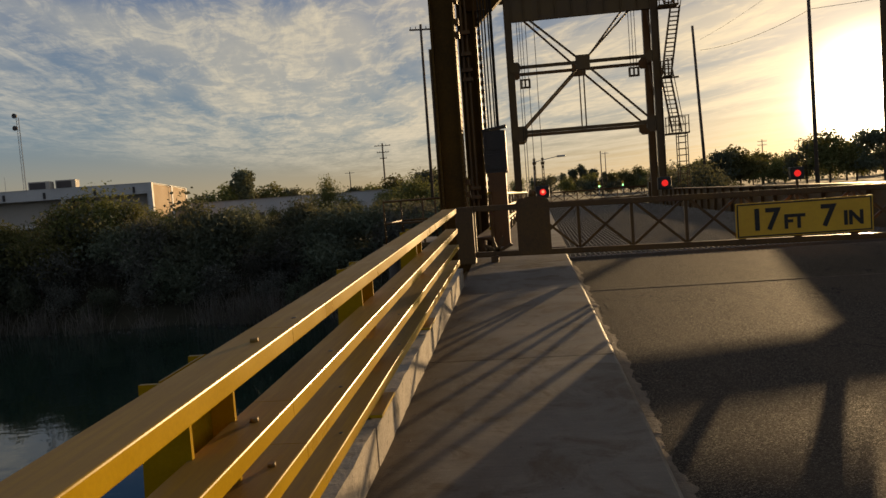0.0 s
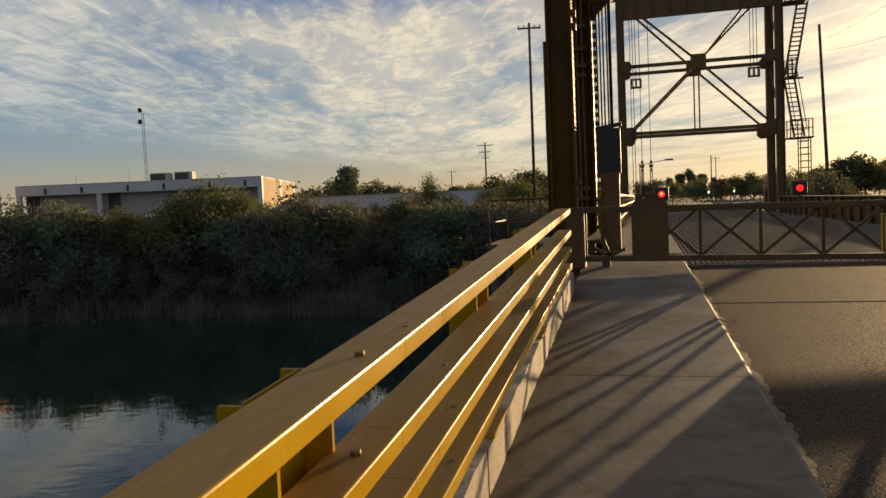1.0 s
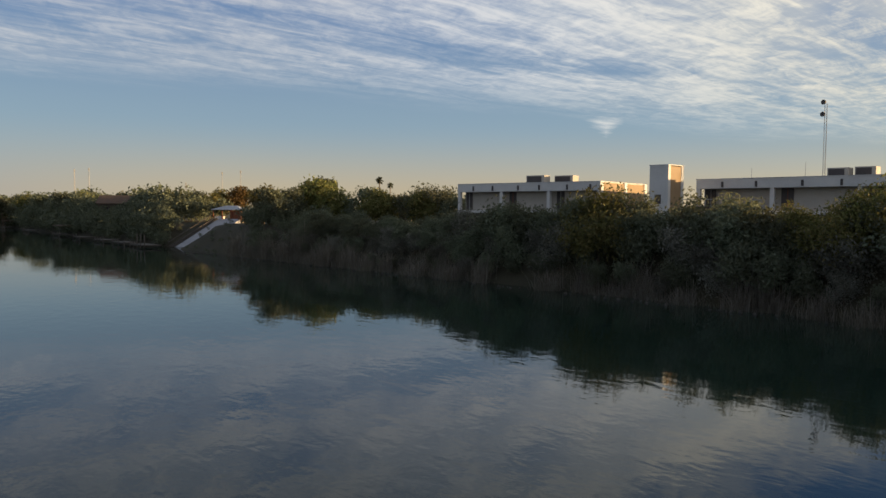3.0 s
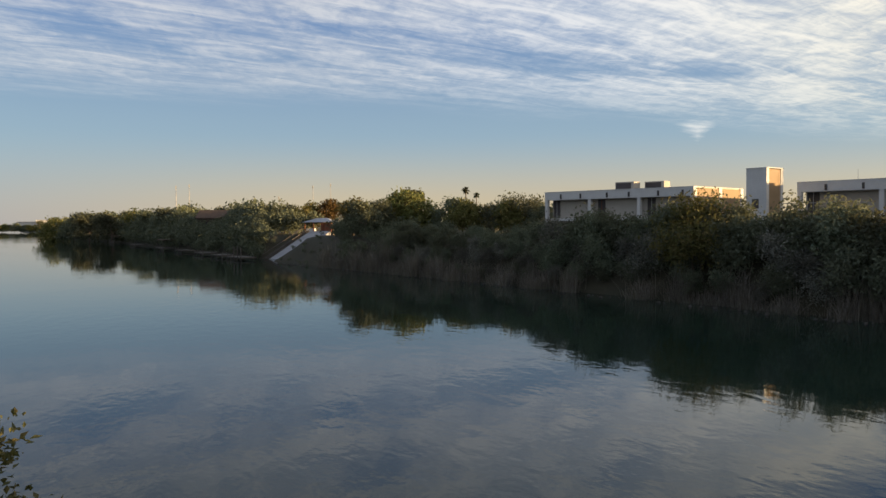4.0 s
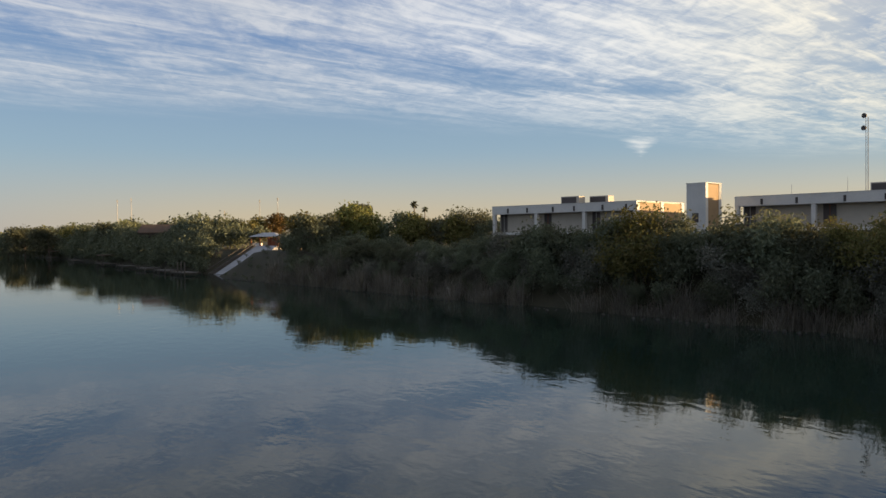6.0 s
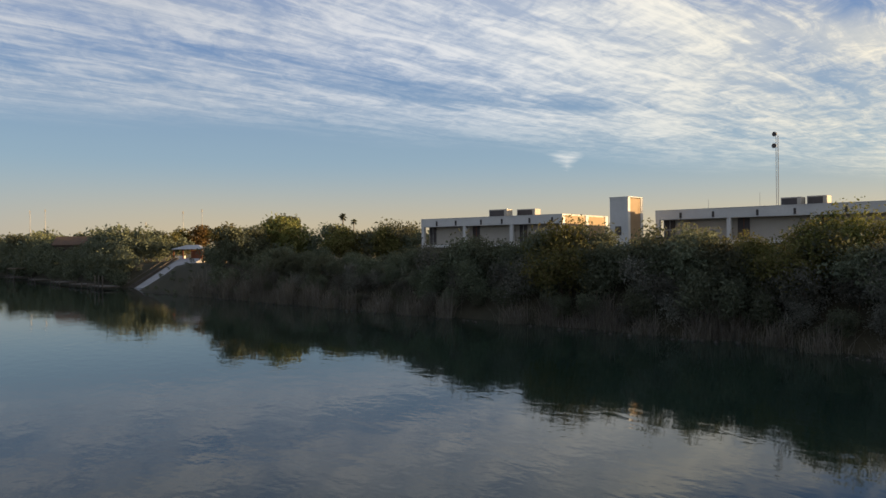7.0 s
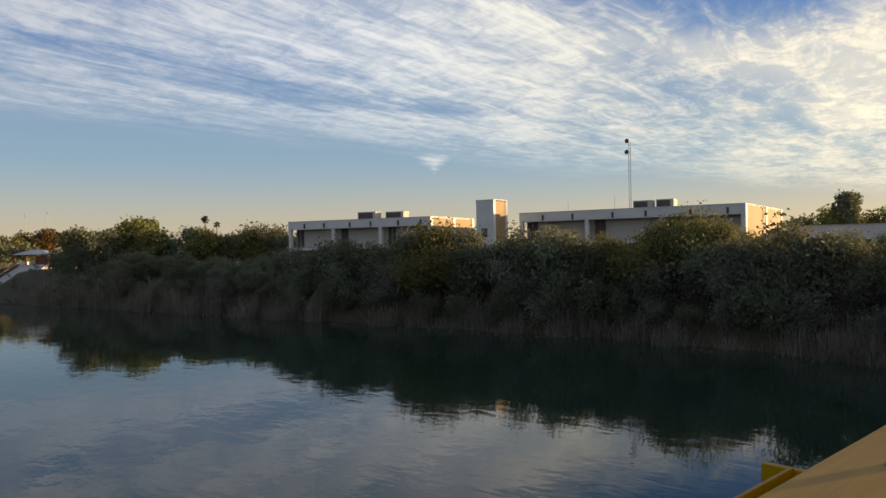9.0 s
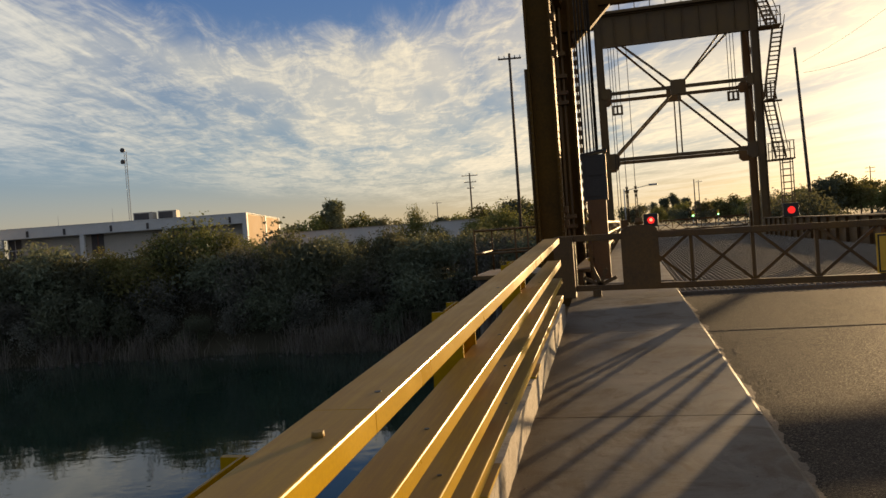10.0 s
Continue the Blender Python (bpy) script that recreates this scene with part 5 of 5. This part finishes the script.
def bpart(name, x0, x1, y0, y1, z0, z1, mat, parent, label="", bevel=0.0):
    bm = bmesh.new()
    box(bm, x0, x1, y0, y1, z0, z1, bevel)
    return part(name, bm, mat, parent, label)


def make_office(x, y, deg, length, depth, top, bays, label):
    """Two-storey white office; its front runs from the corner (x, y) backwards along -x of its own frame, depth along +y."""
    base = ground_z(x, y) - 0.5
    H = top - base
    b = thing("office_building", label, "building", at=oriented(x, y, base, deg))
    L = length
    bpart("core_wall", -L + 0.4, -0.3, 1.6, depth - 0.3, 0, H - 1.25, GREYWALL, b, "recessed grey panel wall")
    fascia = bpart("fascia", -L, -0.14, 0, depth, H - 1.25, H, WHITEWALL, b, "deep white roof fascia")
    bpart("coping", -L - 0.05, 0.05, -0.05, depth + 0.05, H, H + 0.08, WHITEWALL, fascia)
    bpart("balcony_slab", -L, 0, 0.0, 1.7, H - 4.6, H - 4.2, WHITEWALL, b)
    step = L / bays
    for i in range(bays + 1):
        xx = -L + i * step
        xx = min(max(xx, -L + 0.28), -0.28)
        bpart("column", xx - 0.26, xx + 0.26, 0.04, 0.55, 0, H - 1.25, WHITEWALL, b)
    for i in range(bays):
        xa = -L + i * step + 0.5
        win = bpart("window", xa + 0.1, xa + 0.1 + step * 0.15, 1.52, 1.62, H - 4.1, H - 1.3, DARKWALL, b, "dark window strip")
        bpart("frame", xa + 0.05 + step * 0.08, xa + 0.13 + step * 0.08, 1.49, 1.53, H - 4.1, H - 1.3, REDWOOD if i == 1 else GALV, win)
        bpart("panel", xa + 0.35 + step * 0.15, xa + step - 0.65, 1.46, 1.62, H - 4.2, H - 1.55, GREYWALL, b)
        bpart("ground_floor_opening", xa + 0.4, xa + step - 1.2, 1.5, 1.62, 0.2, H - 4.9, DARKWALL, b, "dark ground floor opening")
        # fascia scuppers with their stains
        for sx in (0.30, 0.74):
            bpart("scupper", xa + sx * step, xa + sx * step + 0.28, -0.10, 0.02, H - 1.1, H - 0.35, DARKWALL, fascia, "dark rain scupper")
    # end wall in tan brick with white pilasters
    for a, c in ((0.6, depth * 0.5), (depth * 0.55, depth - 0.6)):
        bpart("end_wall", -0.28, 0.02, a, c, 0, H - 0.12, TANWALL, b, "tan brick end wall")
    for yy in (0.3, depth * 0.52, depth - 0.35):
        bpart("pilaster", -0.35, 0.10, yy - 0.45, yy + 0.45, 0, H + 0.02, WHITEWALL, b)
    bpart("parapet", -2.0, -0.4, -0.35, 0.02, H - 5.0, H - 3.75, WHITEWALL, b)
    return b, base, H


def roof_unit(x, y, z, deg, w, h):
    u = thing("roof_unit", "boxy grey air conditioning unit on the flat roof", "air conditioner", "roof units", at=oriented(x, y, z, deg))
    bpart("casing", -w / 2, w / 2, -0.9, 0.9, 0.12, h, GREYWALL, u, "", 0.03)
    bpart("grille", -w / 2 + 0.15, w / 2 - 0.5, -0.93, -0.88, 0.3, h - 0.15, DARKWALL, u, "dark louvred face")
    bpart("curb", -w / 2 + 0.1, w / 2 - 0.1, -0.8, 0.8, -0.1, 0.14, GALV, u)


B2 = polar(27.2, 99)
B1 = polar(50.0, 110)
make_office(B2[0], B2[1], 16, 30.8, 26, 6.25, 3, "white two-storey office with deep fascia and tan end wall")
make_office(B1[0], B1[1], 22, 26.0, 15, 6.1, 3, "farther white two-storey office with flat roof")


def on_roof(az, d, z, w, h, deg):
    x, y = polar(az, d)
    roof_unit(x, y, z, deg, w, h)


on_roof(34.1, 112, 6.25, 2.6, 1.5, 16)
on_roof(32.5, 112, 6.25, 2.5, 1.6, 16)
on_roof(54.6, 124, 6.1, 3.4, 1.5, 22)
on_roof(52.5, 124, 6.1, 3.4, 1.5, 22)


def make_stair_tower():
    x, y = polar(45.19, 102)
    base = ground_z(x, y) - 0.5
    H = 7.86 - base
    t = thing("stair_tower", "square white stair tower with tan brick sunlit side", "tower", at=oriented(x, y, base, 16))
    bpart("front_wall", -2.7, -0.02, 0, 0.3, 0, H, WHITEWALL, t)
    bpart("brick_side", -0.30, 0.05, 0.5, 3.15, 0, H - 0.1, TANWALL, t, "tan brick panel")
    for yy in (0.15, 3.55):
        bpart("corner_pier", -0.5, 0.06, yy - 0.25, yy + 0.35, 0, H, WHITEWALL, t)
    bpart("back_wall", -2.7, -0.3, 3.4, 3.7, 0, H, WHITEWALL, t)
    bpart("side_wall", -2.72, -2.5, 0.3, 3.4, 0, H, WHITEWALL, t)
    bpart("roof_slab", -2.75, 0.1, -0.05, 3.95, H, H + 0.1, WHITEWALL, t)
    bpart("window", -1.9, -1.0, -0.03, 0.02, H - 5.0, H - 3.8, DARKWALL, t, "small dark window")
    # gallery that links the tower with the offices
    g = thing("link_gallery", "white open gallery with a thin railing between the offices", "gallery", at=oriented(x, y, base, 16))
    bpart("slab", -4.5, 5.0, 3.8, 6.0, H - 5.6, H - 5.3, DARKWALL, g)
    bpart("wall", -4.4, 4.9, 4.4, 5.9, 0, H - 5.6, GREYWALL, g)
    for i in range(8):
        bpart("rail_post", -4.3 + i * 1.25, -4.26 + i * 1.25, 3.84, 3.88, H - 5.3, H - 4.4, GALV, g)
    bpart("hand_rail", -4.4, 4.9, 3.82, 3.90, H - 4.42, H - 4.34, GALV, g)


make_stair_tower()


def make_mast():
    x, y = polar(35.05, 114)
    m = thing("radio_mast", "slender lattice radio mast with small dishes on the roof", "mast", at=pose(x, y, 6.2))
    H = 1.55 + 114 * math.tan(radians(7.45)) - 6.2
    for dx, dy in ((-0.16, -0.1), (0.16, -0.1), (0, 0.18)):
        bm = bmesh.new()
        tube(bm, (dx, dy, -0.2), (dx, dy, H), 0.035, sides=5)
        part("mast_leg", bm, GALV, m)
    bm = bmesh.new()
    for i in range(int(H / 0.4)):
        z = i * 0.4
        tube(bm, (-0.16, -0.1, z), (0.16, -0.1, z + 0.4), 0.015, sides=4)
        tube(bm, (0.16, -0.1, z), (0, 0.18, z + 0.4), 0.015, sides=4)
    tagged(part("lattice", bm, GALV, m), kind="stuff")
    for z, dx in ((H + 0.2, -0.15), (H - 1.4, -0.22)):
        bm = bmesh.new()
        tube(bm, (dx, -0.5, z), (dx, -0.2, z), 0.34, 0.26, 12)
        part("dish", bm, DARKWALL, m, "small dark dish")
    for az, d, h in ((36.2, 112, 2.4), (39.6, 109, 1.5)):
        xx, yy = polar(az, d)
        a = thing("roof_aerial", "thin whip aerial on the office roof", "aerial", "roof aerials", at=pose(xx, yy, 6.2))
        bm = bmesh.new()
        tube(bm, (0, 0, -0.2), (0, 0, h), 0.03, 0.02, 5)
        part("whip", bm, GALV, a)


make_mast()


def make_warehouse():
    """Long low white building along the road."""
    a, b = polar(24.6, 122), polar(9.8, 118)
    ang = math.degrees(math.atan2(b[1] - a[1], b[0] - a[0]))
    L = math.hypot(b[0] - a[0], b[1] - a[1])
    base = ground_z(*a) - 0.6
    w = thing("warehouse", "long low white warehouse with a flat parapet", "building", at=oriented(a[0], a[1], base, ang))
    H = 3.65 - base
    bpart("wall", 0, L, 0, 14, 0, H, WHITEWALL, w)
    bpart("coping", -0.1, L + 0.1, -0.1, 14.1, H, H + 0.15, GREYWALL, w)
    for i in range(9):
        x = 1.2 + i * L / 9
        bpart("pilaster", x, x + 0.4, -0.15, 0.05, 0, H - 0.1, WHITEWALL, w)
    for i in range(5):
        x = 3.0 + i * L / 5
        bpart("door", x, x + 1.8, -0.05, 0.04, 0.3, 3.0, DARKWALL, w, "dark loading door")


make_warehouse()


def make_small_buildings():
    x, y = polar(65.4, 150)
    z = ground_z(x, y)
    s = thing("shed", "low white flat-roofed shed with dark door frames", "shed", at=oriented(x, y, z, 25))
    top = 3.1 - z
    bpart("wall", -4.4, 3.4, 0, 6, -0.3, top, GREYWALL, s)
    bpart("roof", -4.8, 3.8, -0.5, 6.4, top, top + 0.35, GREYWALL, s)
    for xx in (-3.0, -1.0, 1.0):
        bpart("opening", xx, xx + 1.5, -0.06, 0.02, 0.2, top - 0.5, DARKWALL, s)
    for az, d, wid in ((73.3, 172, 3.2), (69.9, 166, 4.2)):
        x, y = polar(az, d)
        z = ground_z(x, y)
        s = thing("shed", "small low tan shed with a flat roof among the trees", "shed", "low sheds", at=oriented(x, y, z, 62))
        bpart("wall", -wid / 2, wid / 2, 0, 3.0, -0.3, 1.5 - z, TANWALL, s)
        bpart("roof", -wid / 2 - 0.25, wid / 2 + 0.25, -0.3, 3.3, 1.5 - z, 1.68 - z, WHITEWALL, s)
        bpart("door", -0.5, 0.5, -0.04, 0.02, 0.0, 1.2 - z, DARKWALL, s, "dark door")
    # brown house with a gabled roof
    x, y = polar(85.2, 240)
    z = ground_z(x, y)
    h = thing("house", "brown gabled house among the trees, gable in sun", "house", at=oriented(x, y, z + 0.9, 68) @ Matrix.Diagonal((0.85, 0.85, 0.9, 1)))
    bpart("wall", -6, 5, 0, 8, -1.5, 4.4, TIMBER, h)
    bm = bmesh.new()
    plate(bm, [(-6.6, -0.8, 4.2), (-6.6, 4, 6.9), (-6.6, 8.8, 4.2), (-6.6, 8.8, 4.0), (-6.6, 4, 6.65), (-6.6, -0.8, 4.0)], (12.2, 0, 0))
    part("roof", bm, BROWNROOF, h)
    bm = bmesh.new()
    plate(bm, [(5.0, 0, 4.3), (5.0, 8, 4.3), (5.0, 4, 6.6)], (0.1, 0, 0))
    part("gable", bm, TANWALL, h)
    for xx in (-4.0, 1.0):
        bpart("window", xx, xx + 1.6, -0.05, 0.03, 1.4, 3.0, DARKWALL, h, "dark window")


make_small_buildings()


def make_ramp():
    """Boat ramp with its shelter, steps and docks."""
    fx, fy = polar(80.55, 170)
    tx, ty = polar(77.6, 184)
    zt = -0.8
    d = Vector((tx - fx, ty - fy, 0)).normalized()
    s = Vector((d.y, -d.x, 0))
    bm = bmesh.new()
    f, t = Vector((fx, fy, WATER_Z - 0.3)), Vector((tx, ty, zt))
    w, prev = 3.0, None
    for i in range(13):
        c = f.lerp(t, i / 12)
        c.z += 0.35
        row = [bm.verts.new(c + s * w * e + Vector((0, 0, dz))) for e, dz in ((-1, 0), (1, 0), (1, -1.2), (-1, -1.2))]
        if prev:
            for e in range(4):
                bm.faces.new((prev[e], prev[(e + 1) % 4], row[(e + 1) % 4], row[e]))
        prev = row
    solid("boat_ramp", bm, RAMPMAT, "pale concrete slide running down the bank to the water", "ramp", "structure")
    st = thing("bank_steps", "dark timber steps with rails beside the ramp", "steps")
    for k in range(26):
        c = f.lerp(t, (k + 0.5) / 26) - s * 3.6
        c.z = max(c.z, ground_z(c.x, c.y))
        bm = bmesh.new()
        box(bm, -0.8, 0.8, -0.22, 0.22, 0.3, 0.6)
        o = part("tread", bm, TIMBER, st)
        o.matrix_basis = Matrix.Translation(c) @ pose(0, 0, 0, 0, 0, math.degrees(math.atan2(s.y, s.x)))
    for off in (-2.6, -4.6):
        bm = bmesh.new()
        beam(bm, f - s * -off + Vector((0, 0, 1.3)), t - s * -off + Vector((0, 0, 1.3)), 0.1, 0.12)
        part("hand_rail", bm, TIMBER, st)
    deg = math.degrees(math.atan2(s.y, s.x))
    cx, cy = polar(77.45, 188)
    p = thing("pavilion", "open shelter with a pale hipped metal roof and brown posts", "shelter", at=oriented(cx, cy, zt, deg + 8) @ Matrix.Diagonal((0.90, 0.90, 1.0, 1)))
    bm = bmesh.new()
    e = [bm.verts.new(v) for v in ((-4.4, -3.2, 2.5), (4.4, -3.2, 2.5), (4.4, 3.2, 2.5), (-4.4, 3.2, 2.5))]
    r = [bm.verts.new(v) for v in ((-1.6, 0, 3.5), (1.6, 0, 3.5))]
    for q in ((e[0], e[1], r[1], r[0]), (e[1], e[2], r[1]), (e[2], e[3], r[0], r[1]), (e[3], e[0], r[0]), (e[3], e[2], e[1], e[0])):
        bm.faces.new(q)
    part("roof", bm, ROOFMETAL, p)
    for xx in (-3.8, -1.3, 1.3, 3.8):
        for yy in (-2.7, 2.7):
            bpart("post", xx - 0.1, xx + 0.1, yy - 0.1, yy + 0.1, -0.6, 2.5, REDWOOD, p)
    bpart("slab", -4.4, 4.6, -3.2, 3.2, -1.6, 0.05, KERB, p)
    bpart("wall", 0.8, 4.0, -2.5, -2.3, 0, 2.2, REDWOOD, p, "brown timber wall")
    bpart("counter", -3.5, -1.0, -2.6, -1.8, 0, 1.0, WHITEWALL, p)
    # docks along the water
    for x, ln, piles, roof in ((-172, 9, 3, False), (-186, 8, 1, False), (-203, 7, 2, False), (-226, 6, 1, False), (-252, 9, 2, True), (-300, 8, 2, False), (-350, 8, 2, True)):
        y = far_shore(x) - 1.6
        k = thing("dock", "dark timber boat dock on piles at the waterline", "dock", "river docks", at=oriented(x, y, WATER_Z, 12))
        bpart("deck", -ln / 2, ln / 2, -1.1, 2.5, 0.45, 0.65, TIMBER, k)
        for i in range(piles + 2):
            xx = -ln / 2 + ln * i / (piles + 1)
            bm = bmesh.new()
            tube(bm, (xx, -1.0, -2.0), (xx, -1.0, 2.9 if piles == 3 and i > 1 else 1.2), 0.13, sides=7)
            part("pile", bm, TIMBER, k)
        if roof:
            bpart("roof", -ln / 2 + 0.5, ln / 2 - 0.5, -0.9, 2.5, 3.0, 3.2, BROWNROOF, k)
            for xx in (-ln / 2 + 0.7, ln / 2 - 0.7):
                bpart("roof_post", xx - 0.08, xx + 0.08, -0.8, -0.64, 0.6, 3.0, TIMBER, k)


make_ramp()


# ---- poles, wires, street lamp ----
def make_pole(az, d, top_el, arms, label, lean=0.0, base=None, r=0.15):
    x, y = polar(az, d)
    z0 = ground_z(x, y) - 0.3 if base is None else base
    z1 = 1.55 + d * math.tan(radians(top_el))
    p = thing("utility_pole", label, "utility pole", "utility poles", at=pose(x, y, 0, 0, lean, 0))
    bm = bmesh.new()
    tube(bm, (0, 0, z0), (0, 0, z1), r, r * 0.7, 9)
    part("pole", bm, POLEWOOD, p)
    for dz, w, turn in arms:
        bm = bmesh.new()
        c, s = math.cos(radians(turn)), math.sin(radians(turn))
        beam(bm, (-w * c, -w * s, z1 - dz), (w * c, w * s, z1 - dz), 0.11, 0.13)
        arm = part("crossarm", bm, POLEWOOD, p)
        for q in (-0.9, -0.45, 0.45, 0.9):
            bm = bmesh.new()
            tube(bm, (q * w * c, q * w * s, z1 - dz), (q * w * c, q * w * s, z1 - dz + 0.28), 0.06, 0.04, 6)
            part("insulator", bm, GALV, arm)
    return Vector((x, y, z1))


P1 = make_pole(6.72, 66, 13.05, ((0.45, 1.0, 10),), "tall dark wooden utility pole with one crossarm", 0.2)
P2 = make_pole(10.36, 150, 4.56, ((0.5, 1.6, 10), (1.8, 1.2, 10), (3.0, 0.7, 10)), "wooden utility pole with three crossarms", 0.0, None, 0.2)
P2b = make_pole(5.1, 120, 5.2, ((0.6, 1.3, 10),), "wooden utility pole with a transformer can", 0.0, None, 0.18)
P4 = make_pole(13.0, 260, 2.6, ((0.5, 1.6, 10),), "distant wooden utility pole", 0.0, None, 0.2)
PR = make_pole(-13.47, 78, 10.85, (), "tall bare dark utility pole near the sun", -2.2, None, 0.17)
P3 = make_pole(-20.72, 62, 14.5, (), "tall bare dark utility pole by the road", -0.5, None, 0.16)
for az, d, el, n in ((-5.9, 190, 2.7, 0), (-6.2, 260, 2.6, 1), (-17.0, 220, 2.5, 2), (-19.3, 230, 2.3, 1), (-23.0, 240, 2.5, 1)):
    make_pole(az, d, el, tuple((0.5 + i, 1.2, 5) for i in range(n)), "distant wooden utility pole against the bright sky", 0, None, 0.17)
x, y = polar(5.1, 120)
can = thing("transformer", "grey transformer can hung on the pole", "transformer", at=pose(x + 0.45, y - 0.2, 9.4))
bm = bmesh.new()
tube(bm, (0, 0, -0.7), (0, 0, 0.6), 0.4, 0.4, 10)
tube(bm, (-0.15, 0, 0.6), (-0.15, 0, 0.95), 0.07, 0.05, 6)
part("can", bm, GALV, can)


def wire(p, q, sag, r=0.018):
    bm = bmesh.new()
    p, q = Vector(p), Vector(q)
    last = p
    for i in range(1, 13):
        t = i / 12
        c = p.lerp(q, t) - Vector((0, 0, sag * 4 * t * (1 - t)))
        tube(bm, last, c, r, sides=4, caps=False)
        last = c
    solid("power_line", bm, BLACK, "thin sagging black power line", "cable", "", "power lines")


wire(PR + Vector((0, 0, -2.4)), P3 + Vector((0, 0, -4.2)), 0.5)
wire(P3 + Vector((0, 0, -4.2)), (48, 36, 13.5), 0.8)
wire(PR + Vector((0, 0, -1.4)), P3 + Vector((0, 0, -1.0)), 0.3, 0.012)


def make_street_lamp():
    x, y = polar(-1.0, 110)
    s = thing("street_lamp", "grey street lamp with a long arm over the road", "street lamp", at=pose(x, y, -0.2))
    bm = bmesh.new()
    tube(bm, (0, 0, -0.4), (0, 0, 6.4), 0.11, 0.08, 8)
    part("post", bm, GALV, s)
    bm = bmesh.new()
    tube(bm, (0, 0, 6.1), (3.6, 0, 6.75), 0.06, 0.05, 6)
    part("arm", bm, GALV, s)
    bm = bmesh.new()
    box(bm, 3.4, 4.6, -0.2, 0.2, 6.6, 6.85, 0.05)
    part("lamp_head", bm, GALV, s)
    # traffic signal far down the road
    for az, d in ((-5.7, 150), (-7.4, 170)):
        x, y = polar(az, d)
        t = thing("traffic_signal", "yellow traffic signal with a lit green lamp", "traffic signal", "signals", at=pose(x, y, 1.6))
        bpart("housing", -0.22, 0.22, -0.15, 0.15, 0, 1.1, SIGNYELLOW, t, "", 0.02)
        bm = bmesh.new()
        tube(bm, (0, -0.15, 0.2), (0, -0.17, 0.2), 0.15, 0.13, 12)
        part("lens", bm, GREEN_LAMP, t, "lit green lens")
        bm = bmesh.new()
        tube(bm, (0, 0.1, -2.6), (0, 0.1, 0.2), 0.07, 0.07, 6)
        part("post", bm, GALV, t)


make_street_lamp()


def make_distance():
    """Pale sheds on the horizon down the river, thin floodlight masts, and far woods."""
    for az, d, w, h in ((94.2, 1050, 22, 9), (95.3, 1080, 30, 7), (96.3, 1100, 16, 10), (97.2, 1120, 26, 8)):
        x, y = polar(az, d)
        b = thing("distant_building", "small pale building far down the river", "building", "distant buildings", at=oriented(x, y, BANK_Z - 1, 90))
        bpart("wall", -w / 2, w / 2, 0, 12, 0, h, WHITEWALL, b)
        bpart("roof", -w / 2 - 0.5, w / 2 + 0.5, -0.5, 12.5, h, h + 0.6, GREYWALL, b)
    for az, d, el in ((87.8, 420, 2.65), (86.9, 425, 2.75), (78.1, 430, 2.7), (76.8, 430, 2.85), (80.6, 430, 1.9)):
        x, y = polar(az, d)
        m = thing("floodlight_mast", "thin distant floodlight mast", "mast", "floodlight masts", at=pose(x, y, BANK_Z - 0.5))
        z = 1.55 + d * math.tan(radians(el)) - BANK_Z
        bm = bmesh.new()
        tube(bm, (0, 0, 0), (0, 0, z), 0.16, 0.12, 6)
        part("pole", bm, GREYWALL, m)
        bpart("lamp_bank", -0.4, 0.4, -0.2, 0.2, z - 0.3, z + 1.1, GREYWALL, m)
    rng = random.Random(17)
    for i in range(90):
        az = rng.choice((rng.uniform(64, 98), rng.uniform(91, 99), rng.uniform(-30, 28)))
        d = rng.uniform(420, 760)
        x, y = polar(az, d)
        if y < far_shore(x) + 12:
            if x < -500:
                x, y = x - 250, y
            else:
                continue
        plant(rng.choice(TREES), "tree", x, y, rng.uniform(1.0, 1.5), rng.uniform(0, 360), "distant green tree on the horizon", "tree", "far woods")
    for i in range(46):
        az = 91.5 + i * 0.18
        x, y = polar(az, 980 + rng.uniform(-30, 30))
        plant(rng.choice(TREES), "tree", x, y, rng.uniform(0.9, 1.3), rng.uniform(0, 360), "distant green tree where the river bends", "tree", "far woods", z=WATER_Z)


make_distance()
